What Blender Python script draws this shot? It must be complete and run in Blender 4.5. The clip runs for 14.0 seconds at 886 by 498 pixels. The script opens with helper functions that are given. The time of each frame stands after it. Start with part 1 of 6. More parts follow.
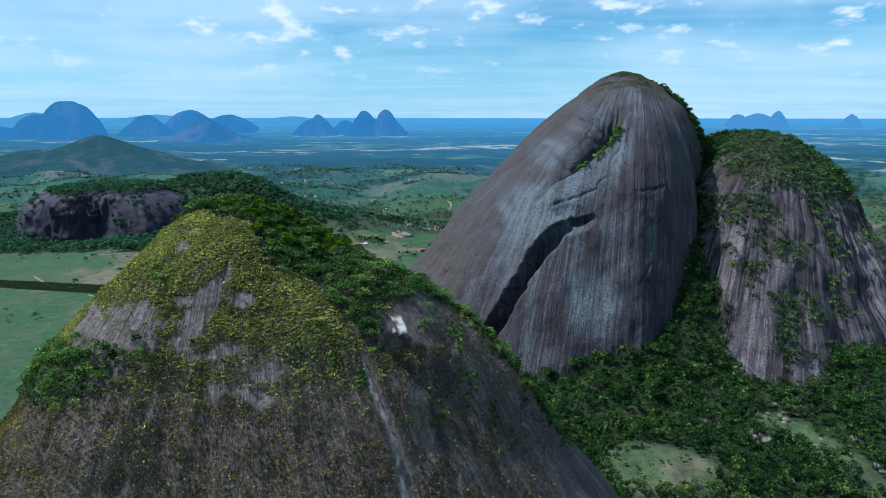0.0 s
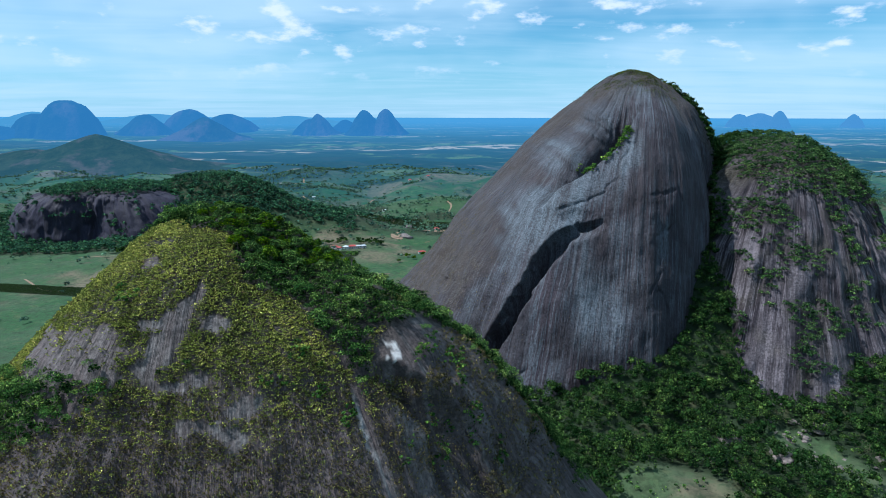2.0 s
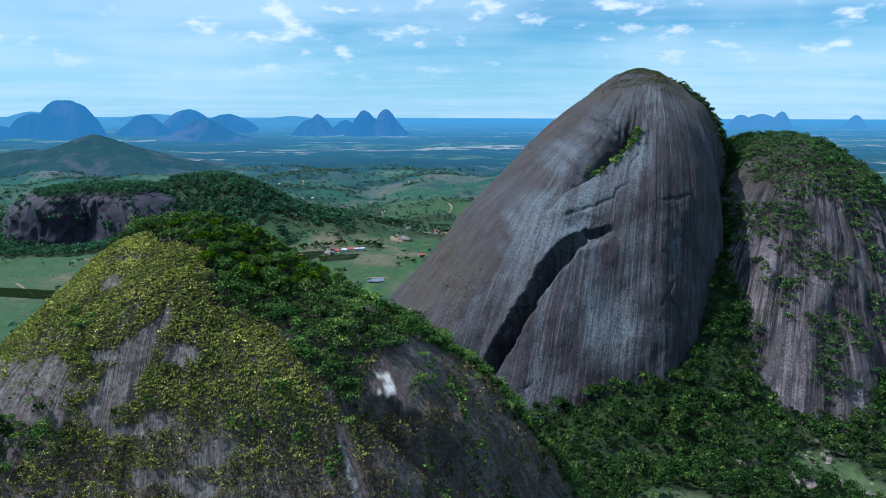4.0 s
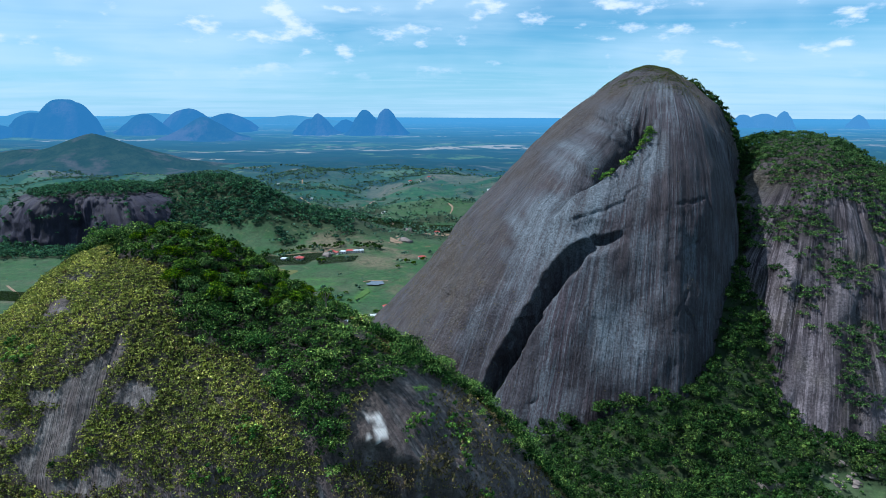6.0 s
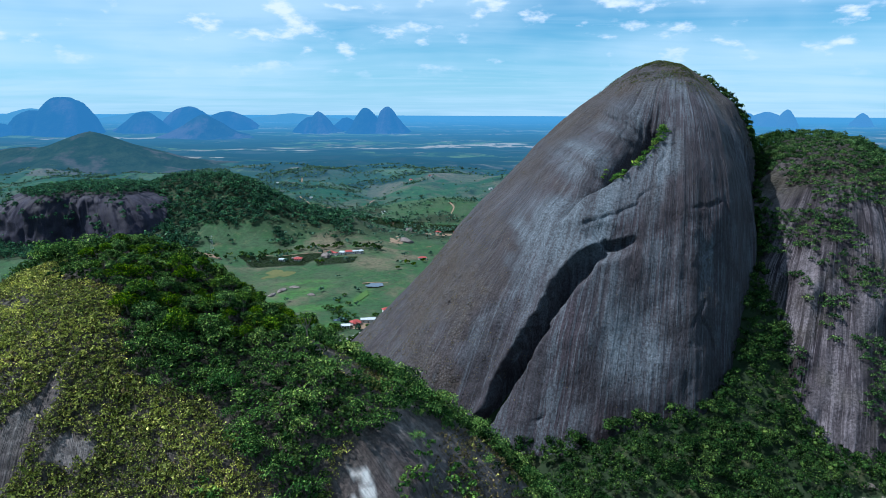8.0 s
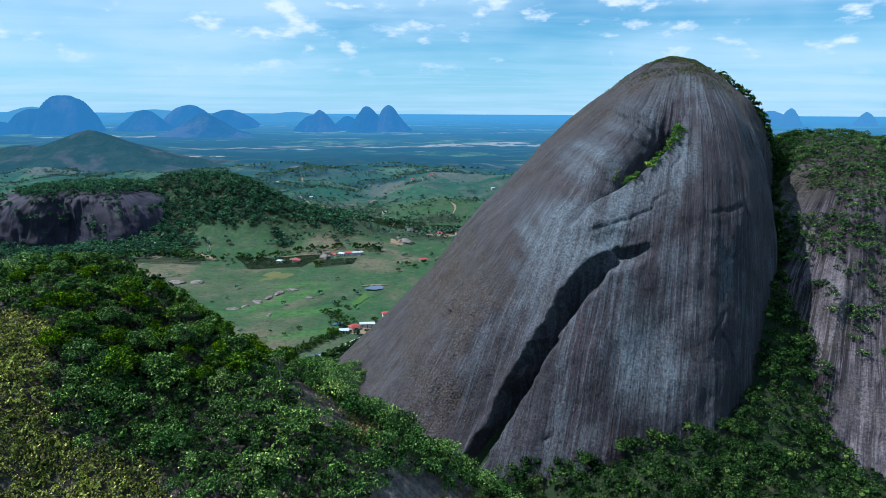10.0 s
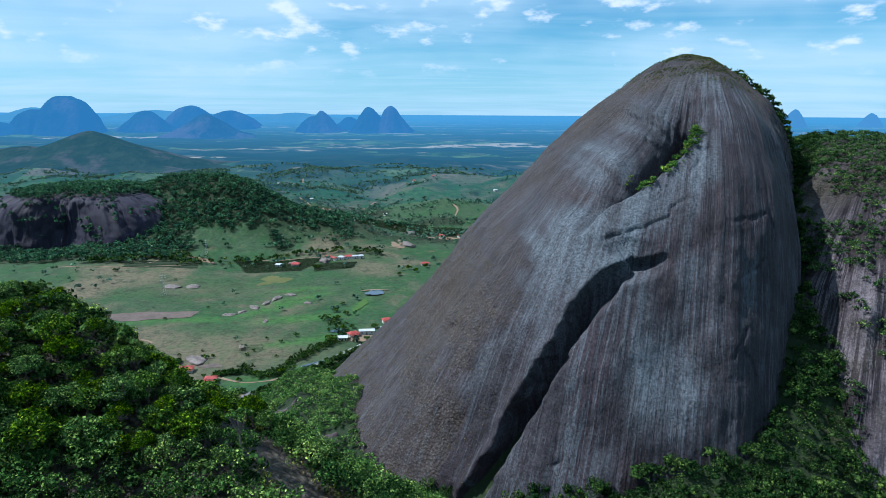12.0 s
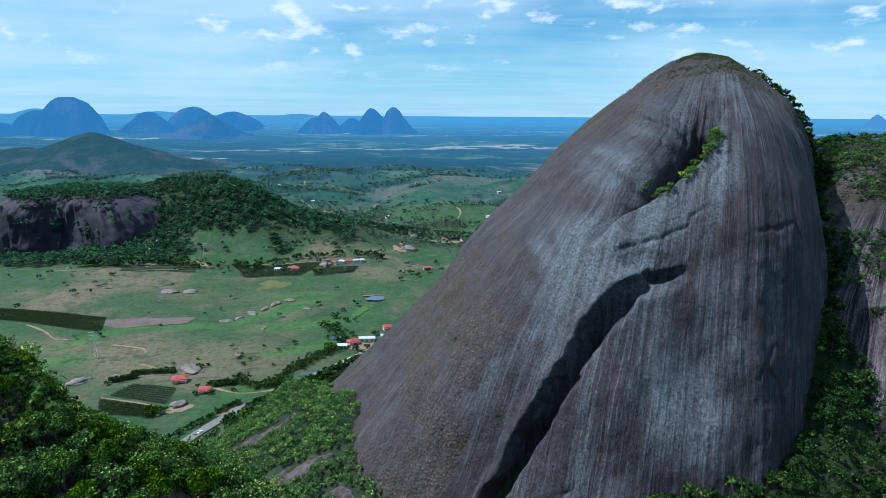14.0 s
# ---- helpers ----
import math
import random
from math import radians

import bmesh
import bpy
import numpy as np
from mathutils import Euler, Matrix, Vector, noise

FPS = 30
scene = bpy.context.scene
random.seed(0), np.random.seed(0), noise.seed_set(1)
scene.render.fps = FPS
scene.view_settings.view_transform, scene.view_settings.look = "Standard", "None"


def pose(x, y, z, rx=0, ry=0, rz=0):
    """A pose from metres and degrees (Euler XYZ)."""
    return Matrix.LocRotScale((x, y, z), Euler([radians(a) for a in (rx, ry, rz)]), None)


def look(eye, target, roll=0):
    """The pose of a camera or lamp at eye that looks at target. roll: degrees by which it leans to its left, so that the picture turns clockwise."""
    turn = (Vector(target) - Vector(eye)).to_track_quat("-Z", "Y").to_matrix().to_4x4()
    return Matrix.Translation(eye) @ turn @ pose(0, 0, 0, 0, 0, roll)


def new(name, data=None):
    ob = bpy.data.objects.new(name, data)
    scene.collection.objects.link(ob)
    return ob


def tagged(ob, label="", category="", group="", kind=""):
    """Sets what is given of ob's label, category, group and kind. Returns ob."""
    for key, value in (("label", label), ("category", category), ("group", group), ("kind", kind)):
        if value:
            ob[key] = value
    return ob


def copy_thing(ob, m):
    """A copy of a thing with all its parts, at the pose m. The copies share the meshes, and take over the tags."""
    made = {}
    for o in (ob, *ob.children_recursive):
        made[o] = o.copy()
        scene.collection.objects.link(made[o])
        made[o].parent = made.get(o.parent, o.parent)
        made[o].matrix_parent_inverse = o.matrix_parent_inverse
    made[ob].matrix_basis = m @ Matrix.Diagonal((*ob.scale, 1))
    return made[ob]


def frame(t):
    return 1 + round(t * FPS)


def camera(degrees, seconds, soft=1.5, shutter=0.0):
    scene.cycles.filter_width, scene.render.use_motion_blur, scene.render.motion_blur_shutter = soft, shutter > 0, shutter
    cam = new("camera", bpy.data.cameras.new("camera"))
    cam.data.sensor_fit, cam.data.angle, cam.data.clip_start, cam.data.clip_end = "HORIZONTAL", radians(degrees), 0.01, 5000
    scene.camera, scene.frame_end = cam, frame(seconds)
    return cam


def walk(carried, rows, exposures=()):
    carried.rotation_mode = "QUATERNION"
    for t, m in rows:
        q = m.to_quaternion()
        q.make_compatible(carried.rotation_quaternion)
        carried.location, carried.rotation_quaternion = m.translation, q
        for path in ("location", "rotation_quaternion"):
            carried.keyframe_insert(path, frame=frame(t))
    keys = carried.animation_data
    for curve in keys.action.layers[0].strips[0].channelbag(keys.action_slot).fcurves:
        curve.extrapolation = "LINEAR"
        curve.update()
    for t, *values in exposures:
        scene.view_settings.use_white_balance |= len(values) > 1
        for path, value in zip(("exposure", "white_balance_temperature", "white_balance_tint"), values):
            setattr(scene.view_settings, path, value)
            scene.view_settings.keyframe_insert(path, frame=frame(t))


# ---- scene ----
cam = camera(70.9, 14.0, soft=0.35)
PATH = [
    (0.0, (-0.045, -4.962, 0.526), (0.060, 92.814, -20.445), 0.06),
    (1.0, (-0.011, 4.146, 0.626), (0.088, 101.911, -20.400), 0.10),
    (2.0, (0.023, 13.069, 0.654), (0.110, 110.831, -20.385), 0.12),
    (3.0, (0.057, 21.984, 0.620), (0.123, 119.752, -20.389), 0.15),
    (4.0, (0.092, 30.956, 0.537), (0.126, 128.731, -20.441), 0.18),
    (5.0, (0.128, 39.990, 0.419), (0.118, 137.763, -20.569), 0.20),
    (5.5, (0.146, 44.524, 0.350), (0.108, 142.291, -20.665), 0.22),
    (6.0, (0.165, 49.064, 0.277), (0.095, 146.822, -20.782), 0.23),
    (6.5, (0.183, 53.609, 0.201), (0.078, 151.354, -20.915), 0.24),
    (7.0, (0.202, 58.154, 0.124), (0.057, 155.885, -21.060), 0.25),
    (7.5, (0.221, 62.700, 0.048), (0.031, 160.414, -21.212), 0.26),
    (8.0, (0.240, 67.246, -0.027), (0.001, 164.943, -21.363), 0.27),
    (8.5, (0.259, 71.792, -0.098), (-0.033, 169.474, -21.505), 0.28),
    (9.0, (0.278, 76.339, -0.164), (-0.073, 174.007, -21.631), 0.29),
    (9.5, (0.297, 80.887, -0.223), (-0.118, 178.545, -21.735), 0.30),
    (10.0, (0.317, 85.434, -0.275), (-0.168, 183.087, -21.810), 0.31),
    (10.5, (0.336, 89.980, -0.316), (-0.224, 187.631, -21.853), 0.32),
    (11.0, (0.356, 94.517, -0.346), (-0.286, 192.173, -21.861), 0.33),
    (11.5, (0.376, 99.036, -0.363), (-0.355, 196.700, -21.836), 0.34),
    (12.0, (0.396, 103.521, -0.366), (-0.429, 201.198, -21.780), 0.34),
    (12.5, (0.417, 107.949, -0.352), (-0.510, 205.639, -21.700), 0.35),
    (13.0, (0.437, 112.288, -0.321), (-0.598, 209.991, -21.607), 0.36),
    (13.5, (0.458, 116.496, -0.271), (-0.693, 214.207, -21.512), 0.36),
    (14.0, (0.479, 120.514, -0.200), (-0.795, 218.226, -21.432), 0.37),
]
walk(cam, [(t, look(eye, target, roll)) for t, eye, target, roll in PATH], [(0, 0.62, 5500, 9), (14, 0.62, 5500, 9)])

# ---- world and sun ----
SUN_WAY = Vector((-0.60, -0.04, 0.80)).normalized()
world = bpy.data.worlds.new("sky")
world.use_nodes = True
scene.world = world


def build_sky():
    nt = world.node_tree
    nt.nodes.clear()
    N, L = nt.nodes.new, nt.links.new

    def math_node(op, a, b=None, c=None, clamp=False):
        n = N("ShaderNodeMath")
        n.operation, n.use_clamp = op, clamp
        for i, v in enumerate((a, b, c)):
            if v is None:
                continue
            if isinstance(v, (int, float)):
                n.inputs[i].default_value = v
            else:
                L(v, n.inputs[i])
        return n.outputs[0]

    sky = N("ShaderNodeTexSky")
    sky.sky_type, sky.sun_disc = "NISHITA", False
    sky.sun_elevation = math.asin(SUN_WAY.z)
    sky.sun_rotation = math.atan2(SUN_WAY.x, SUN_WAY.y)
    sky.air_density, sky.dust_density, sky.ozone_density = 1.0, 0.6, 2.0
    tint = N("ShaderNodeMixRGB")
    tint.blend_type = "MULTIPLY"
    tint.inputs[0].default_value = 1.0
    tint.inputs[2].default_value = (0.46, 1.06, 1.25, 1)
    L(sky.outputs[0], tint.inputs[1])

    co = N("ShaderNodeTexCoord")
    sep = N("ShaderNodeSeparateXYZ")
    L(co.outputs["Generated"], sep.inputs[0])
    x, y, z = sep.outputs
    up = math_node("MAXIMUM", z, 0.0)
    # clouds lie on a high level sheet: a direction meets it at (x, y) / (z + rim)
    low = math_node("ADD", up, 0.055)
    cu, cv = math_node("DIVIDE", x, low), math_node("DIVIDE", y, low)
    sheet = N("ShaderNodeCombineXYZ")
    L(cu, sheet.inputs[0])
    L(cv, sheet.inputs[1])

    def cloud_noise(scale, detail, rough, stretch=(1, 1, 1), shift=(0, 0, 0), distortion=0.0):
        m = N("ShaderNodeMapping")
        m.inputs["Scale"].default_value = stretch
        m.inputs["Location"].default_value = shift
        L(sheet.outputs[0], m.inputs[0])
        n = N("ShaderNodeTexNoise")
        n.inputs["Scale"].default_value = scale
        n.inputs["Detail"].default_value = detail
        n.inputs["Roughness"].default_value = rough
        n.inputs["Distortion"].default_value = distortion
        L(m.outputs[0], n.inputs["Vector"])
        return n.outputs["Fac"]

    def ramp(v, a, b):
        n = N("ShaderNodeMapRange")
        n.interpolation_type = "SMOOTHSTEP"
        n.inputs["From Min"].default_value, n.inputs["From Max"].default_value = a, b
        L(v, n.inputs["Value"])
        return n.outputs[0]

    # the small heaps stand low over the horizon and are seen from the side
    tall = N("ShaderNodeCombineXYZ")
    L(x, tall.inputs[0])
    L(y, tall.inputs[1])
    L(math_node("MULTIPLY", up, 2.3), tall.inputs[2])

    def side_noise(scale, detail, rough, shift):
        m = N("ShaderNodeMapping")
        m.inputs["Location"].default_value = shift
        L(tall.outputs[0], m.inputs[0])
        n = N("ShaderNodeTexNoise")
        n.inputs["Scale"].default_value = scale
        n.inputs["Detail"].default_value = detail
        n.inputs["Roughness"].default_value = rough
        L(m.outputs[0], n.inputs["Vector"])
        return n.outputs["Fac"]

    veil = ramp(math_node("ADD", math_node("MULTIPLY", side_noise(2.3, 4, 0.55, (5.2, 0.1, 0.0)), 0.6), math_node("MULTIPLY", cloud_noise(0.5, 4, 0.55, (0.6, 1.3, 1), (3.1, 0.7, 0), 0.5), 0.4)), 0.31, 0.60)
    streak = ramp(cloud_noise(0.75, 5, 0.6, (0.5, 1.8, 1), (7.7, 1.9, 0), 0.5), 0.44, 0.72)
    puffs = ramp(math_node("ADD", side_noise(17.0, 6, 0.55, (0.37, 0.2, 0.4)), math_node("MULTIPLY", side_noise(2.6, 2, 0.5, (2.1, 0, 0.3)), 0.30)), 0.70, 0.87)
    rise = ramp(up, 0.035, 0.10)
    thin = math_node("MULTIPLY", math_node("MAXIMUM", math_node("MULTIPLY", veil, 0.80), math_node("MULTIPLY", streak, 0.32)), 1.0)
    puff = math_node("MULTIPLY", puffs, rise)

    rim = ramp(up, 0.16, -0.02)
    air = N("ShaderNodeMixRGB")
    L(math_node("MULTIPLY", rim, 0.75), air.inputs[0])
    L(tint.outputs[0], air.inputs[1])
    air.inputs[2].default_value = (5.5, 8.6, 10.6, 1)
    a = N("ShaderNodeMixRGB")
    L(thin, a.inputs[0])
    L(air.outputs[0], a.inputs[1])
    a.inputs[2].default_value = (6.9, 9.1, 10.3, 1)
    b = N("ShaderNodeMixRGB")
    L(math_node("MULTIPLY", puff, 0.95), b.inputs[0])
    L(a.outputs[0], b.inputs[1])
    b.inputs[2].default_value = (9.6, 10.4, 11.4, 1)
    bg = N("ShaderNodeBackground")
    bg.inputs[1].default_value = 0.058
    L(b.outputs[0], bg.inputs[0])
    out = N("ShaderNodeOutputWorld")
    L(bg.outputs[0], out.inputs[0])


build_sky()
sun = new("sun", bpy.data.lights.new("sun", "SUN"))
sun.data.energy, sun.data.angle, sun.data.color = 4.7, radians(0.55), (1.0, 0.95, 0.86)
sun.matrix_world = look(SUN_WAY * 900, (0, 0, 0))

# ---- smooth noise on arrays ----
def _hash(ix, iy, iz, seed):
    h = (ix * 374761393 + iy * 668265263 + iz * 2147483647 + seed * 1274126177) & 0xFFFFFFFF
    h = ((h ^ (h >> 13)) * 1274126177) & 0xFFFFFFFF
    return ((h ^ (h >> 16)) & 0xFFFFFF) / float(0xFFFFFF)


def value_noise(x, y, z=0.0, seed=0):
    x, y, z = np.broadcast_arrays(np.asarray(x, float), np.asarray(y, float), np.asarray(z, float))
    i, j, k = (np.floor(v).astype(np.int64) for v in (x, y, z))
    f = [v - n for v, n in ((x, i), (y, j), (z, k))]
    u, v, w = (t * t * t * (t * (t * 6 - 15) + 10) for t in f)
    total = 0.0
    for a in (0, 1):
        for b in (0, 1):
            for c in (0, 1):
                weight = (u if a else 1 - u) * (v if b else 1 - v) * (w if c else 1 - w)
                total = total + weight * _hash(i + a, j + b, k + c, seed)
    return total * 2 - 1


def fbm(x, y, z=0.0, octaves=4, seed=0, gain=0.5):
    total, amp, freq = 0.0, 1.0, 1.0
    for o in range(octaves):
        total = total + amp * value_noise(np.asarray(x) * freq, np.asarray(y) * freq, np.asarray(z) * freq, seed + o)
        amp, freq = amp * gain, freq * 2.03
    return total


def smooth(v, a, b):
    t = np.clip((v - a) / (b - a), 0, 1)
    return t * t * (3 - 2 * t)


# ---- materials ----
class Nodes:
    """Short notation for a material's node tree."""

    def __init__(self, name):
        self.mat = bpy.data.materials.new(name)
        self.mat.use_nodes = True
        self.nt = self.mat.node_tree
        self.nt.nodes.clear()
        self.out = self.nt.nodes.new("ShaderNodeOutputMaterial")

    def node(self, kind, values=None, **settings):
        n = self.nt.nodes.new(kind)
        for key, value in settings.items():
            setattr(n, key, value)
        for key, value in (values or {}).items():
            self.feed(n.inputs[key], value)
        return n

    def feed(self, socket, value):
        if isinstance(value, bpy.types.NodeSocket):
            self.nt.links.new(value, socket)
        elif isinstance(value, tuple) and len(value) == 3 and socket.type == "RGBA":
            socket.default_value = (*value, 1)
        else:
            socket.default_value = value

    def coords(self, kind="Object", scale=(1, 1, 1), turn=(0, 0, 0)):
        if kind in ("Object", "UV", "Generated"):
            src = self.node("ShaderNodeTexCoord").outputs[kind]
        else:
            src = self.node("ShaderNodeAttribute", attribute_name=kind).outputs["Vector"]
        return self.node("ShaderNodeMapping", {"Vector": src, "Scale": scale, "Rotation": turn}).outputs[0]

    def attr(self, name):
        return self.node("ShaderNodeAttribute", attribute_name=name).outputs["Fac"]

    def noise(self, vec, scale, detail=4.0, rough=0.55, distortion=0.0):
        return self.node("ShaderNodeTexNoise", {"Vector": vec, "Scale": scale, "Detail": detail, "Roughness": rough,
                                                "Distortion": distortion}).outputs["Fac"]

    def voronoi(self, vec, scale, output="Distance", feature="F1"):
        return self.node("ShaderNodeTexVoronoi", {"Vector": vec, "Scale": scale}, feature=feature).outputs[output]

    def span(self, v, a, b, lo=0.0, hi=1.0):
        return self.node("ShaderNodeMapRange", {"Value": v, "From Min": a, "From Max": b, "To Min": lo, "To Max": hi},
                         interpolation_type="SMOOTHSTEP").outputs[0]

    def math(self, op, a, b=0.0):
        return self.node("ShaderNodeMath", {0: a, 1: b}, operation=op).outputs[0]

    def mix(self, fac, a, b, blend="MIX"):
        return self.node("ShaderNodeMixRGB", {0: fac, 1: a, 2: b}, blend_type=blend).outputs[0]

    def bump(self, height, strength, distance):
        return self.node("ShaderNodeBump", {"Height": height, "Strength": strength, "Distance": distance}).outputs[0]

    def finish(self, colour, rough=0.9, normal=None, metal=0.0, **more):
        p = self.node("ShaderNodeBsdfPrincipled", {"Base Color": colour, "Roughness": rough, "Metallic": metal, **more})
        p.inputs["Specular IOR Level"].default_value = more.get("Specular IOR Level", 0.3)
        if normal is not None:
            self.feed(p.inputs["Normal"], normal)
        self.nt.links.new(p.outputs[0], self.out.inputs[0])
        return self.mat


def rock_material(name, dark, mid, pale, soil, streak=1.0, grain=1.0):
    """Weathered gneiss: thin drainage lines down the fall line, wet dark runs, lichen crust, pits, and gravelly soil on the easy flanks."""
    n = Nodes(name)
    obj = n.coords("Object")
    blotch = n.noise(obj, 0.028, 7, 0.66, 0.6)
    mottle = n.noise(obj, 0.20, 7, 0.70, 0.4)
    grit = n.noise(obj, 1.0, 6, 0.74)
    wide = n.noise(n.coords("UV", (1.0, 0.12, 1)), 0.075, 6, 0.62, 0.8)
    run = n.noise(n.coords("UV", (1.0, 0.030, 1)), 0.42, 6, 0.66, 0.35)
    hair = n.noise(n.coords("UV", (1.0, 0.022, 1), (0, 0, 0.03)), 1.25, 5, 0.70, 0.3)
    wet = n.noise(n.coords("UV", (1.0, 0.040, 1), (0, 0, 0.04)), 0.16, 7, 0.68, 0.5)
    tone = n.math("ADD", n.math("MULTIPLY", blotch, 0.45), n.math("ADD", n.math("MULTIPLY", wide, 0.35), n.math("MULTIPLY", mottle, 0.20)))
    base = n.mix(n.span(tone, 0.42, 0.58), dark, mid)
    # thin pale drainage lines, thickest where the rock is washed
    thread = n.span(n.math("ABSOLUTE", n.math("SUBTRACT", run, 0.5)), 0.060, 0.005)
    washed = n.span(n.math("ADD", n.math("MULTIPLY", wide, 0.6), n.math("MULTIPLY", blotch, 0.4)), 0.44, 0.58)
    base = n.mix(n.math("MULTIPLY", n.math("MULTIPLY", thread, washed), 0.55 * streak), base, pale)
    base = n.mix(n.math("MULTIPLY", n.span(hair, 0.53, 0.62), 0.62 * streak), base, n.mix(0.55, base, pale))
    # lichen crust
    crust = n.math("ADD", n.math("MULTIPLY", mottle, 0.20), n.math("ADD", n.math("MULTIPLY", grit, 0.20), n.math("ADD", n.math("MULTIPLY", wide, 0.25), n.math("MULTIPLY", run, 0.35))))
    base = n.mix(n.math("MULTIPLY", n.attr("pale"), n.span(crust, 0.40, 0.57, 0.25, 0.95)), base, pale)
    # wet dark runs and narrow drips
    base = n.mix(n.span(wet, 0.51, 0.63, 0.0, 0.60), base, n.mix(0.60, base, (0.014, 0.012, 0.016)))
    base = n.mix(n.math("MULTIPLY", n.span(hair, 0.45, 0.36), n.span(mottle, 0.42, 0.56, 0.2, 0.75)), base, n.mix(0.72, base, (0.012, 0.011, 0.014)))
    # gravel and dry plant remains on the easy flanks
    cell = n.node("ShaderNodeTexVoronoi", {"Vector": obj, "Scale": 0.85 / grain})
    stone = n.node("ShaderNodeSeparateColor", {0: cell.outputs["Color"]}).outputs[0]
    stony = n.mix(n.span(stone, 0.1, 0.9), n.mix(0.65, soil, (0.018, 0.016, 0.014)), n.mix(0.25, soil, pale))
    stony = n.mix(n.span(cell.outputs["Distance"], 0.36, 0.62), stony, n.mix(0.60, soil, (0.016, 0.014, 0.012)))
    base = n.mix(n.math("MULTIPLY", n.attr("soil"), n.span(n.math("ADD", n.math("MULTIPLY", mottle, 0.6), n.math("MULTIPLY", wide, 0.4)), 0.40, 0.54, 0.45, 1.0)), base, stony)
    # pits and crystal grain
    pit = n.voronoi(n.coords("Object", (1, 1, 0.6)), 0.46)
    base = n.mix(n.math("MULTIPLY", n.span(pit, 0.24, 0.12, 0.0, 0.7), n.span(mottle, 0.53, 0.60)), base, (0.017, 0.016, 0.015))
    fleck = n.voronoi(obj, 1.5)
    base = n.mix(n.math("MULTIPLY", n.span(fleck, 0.22, 0.10, 0.0, 0.42), n.span(blotch, 0.42, 0.56, 0.25, 1.0)), base, n.mix(0.7, base, (0.014, 0.012, 0.012)))
    base = n.mix(1.0, base, n.span(grit, 0.36, 0.64, 0.62, 1.42), "MULTIPLY")
    base = n.mix(n.math("MULTIPLY", n.attr("bare"), n.span(mottle, 0.32, 0.44, 0.6, 1.0)), base, (0.50, 0.48, 0.46))
    height = n.math("ADD", n.math("MULTIPLY", n.span(pit, 0.30, 0.12), -0.12), n.math("ADD", n.math("MULTIPLY", grit, 0.36 * grain), n.math("ADD", n.math("MULTIPLY", mottle, 0.25), n.math("MULTIPLY", n.math("ADD", run, n.math("MULTIPLY", hair, 0.6)), 0.75))))
    height = n.math("ADD", height, n.math("MULTIPLY", n.math("MULTIPLY", n.attr("soil"), cell.outputs["Distance"]), -0.5))
    return n.finish(base, n.span(wide, 0.3, 0.7, 0.62, 0.90), n.bump(height, 1.0, 1.3))


def leaf_material(name, deep, light, tip, grain=1.6):
    """Foliage: leaf sprays of mixed age, tone set apart tree by tree, with fine light leaves and shaded gaps painted in
    by noise.
    """
    n = Nodes(name)
    geo = n.node("ShaderNodeNewGeometry").outputs["Random Per Island"]
    obj = n.node("ShaderNodeObjectInfo").outputs["Random"]
    where = n.coords("Object")
    patch = n.noise(where, 0.16, 3, 0.6)
    leafy = n.noise(where, grain, 3, 0.7)
    col = n.mix(n.span(n.math("ADD", n.math("MULTIPLY", geo, 0.45), n.math("MULTIPLY", patch, 0.9)), 0.45, 0.95), deep, light)
    col = n.mix(n.math("MULTIPLY", n.span(geo, 0.78, 1.0), 0.85), col, tip)
    col = n.mix(1.0, col, n.span(leafy, 0.36, 0.62, 0.35, 1.45), "MULTIPLY")
    tint = n.attr("tint")
    hsv = n.node("ShaderNodeHueSaturation", {"Hue": n.math("ADD", n.span(obj, 0, 1, 0.482, 0.503), n.math("MULTIPLY", tint, -0.020)), "Saturation": n.span(obj, 1, 0, 0.80, 1.12),
                                             "Value": n.math("ADD", n.span(obj, 0, 1, 0.80, 1.16), n.math("MULTIPLY", tint, 0.45)), "Color": col}).outputs[0]
    d = n.node("ShaderNodeBsdfPrincipled", {"Base Color": hsv, "Roughness": 0.8})
    d.inputs["Specular IOR Level"].default_value = 0.03
    t = n.node("ShaderNodeBsdfTranslucent", {"Color": n.mix(0.5, hsv, n.mix(1.0, hsv, (1.0, 1.0, 0.35), "MULTIPLY"))})
    m = n.node("ShaderNodeMixShader", {0: 0.30, 1: d.outputs[0], 2: t.outputs[0]})
    n.nt.links.new(m.outputs[0], n.out.inputs[0])
    return n.mat


def plain_material(name, a, b, scale=1.5, rough=0.85, bump=0.0):
    n = Nodes(name)
    obj = n.coords("Object")
    v = n.noise(obj, scale, 5, 0.65)
    w = n.noise(obj, scale * 0.17, 3, 0.6)
    col = n.mix(n.span(n.math("ADD", n.math("MULTIPLY", v, 0.6), n.math("MULTIPLY", w, 0.5)), 0.35, 0.75), a, b)
    return n.finish(col, rough, n.bump(v, bump, 0.2) if bump else None)


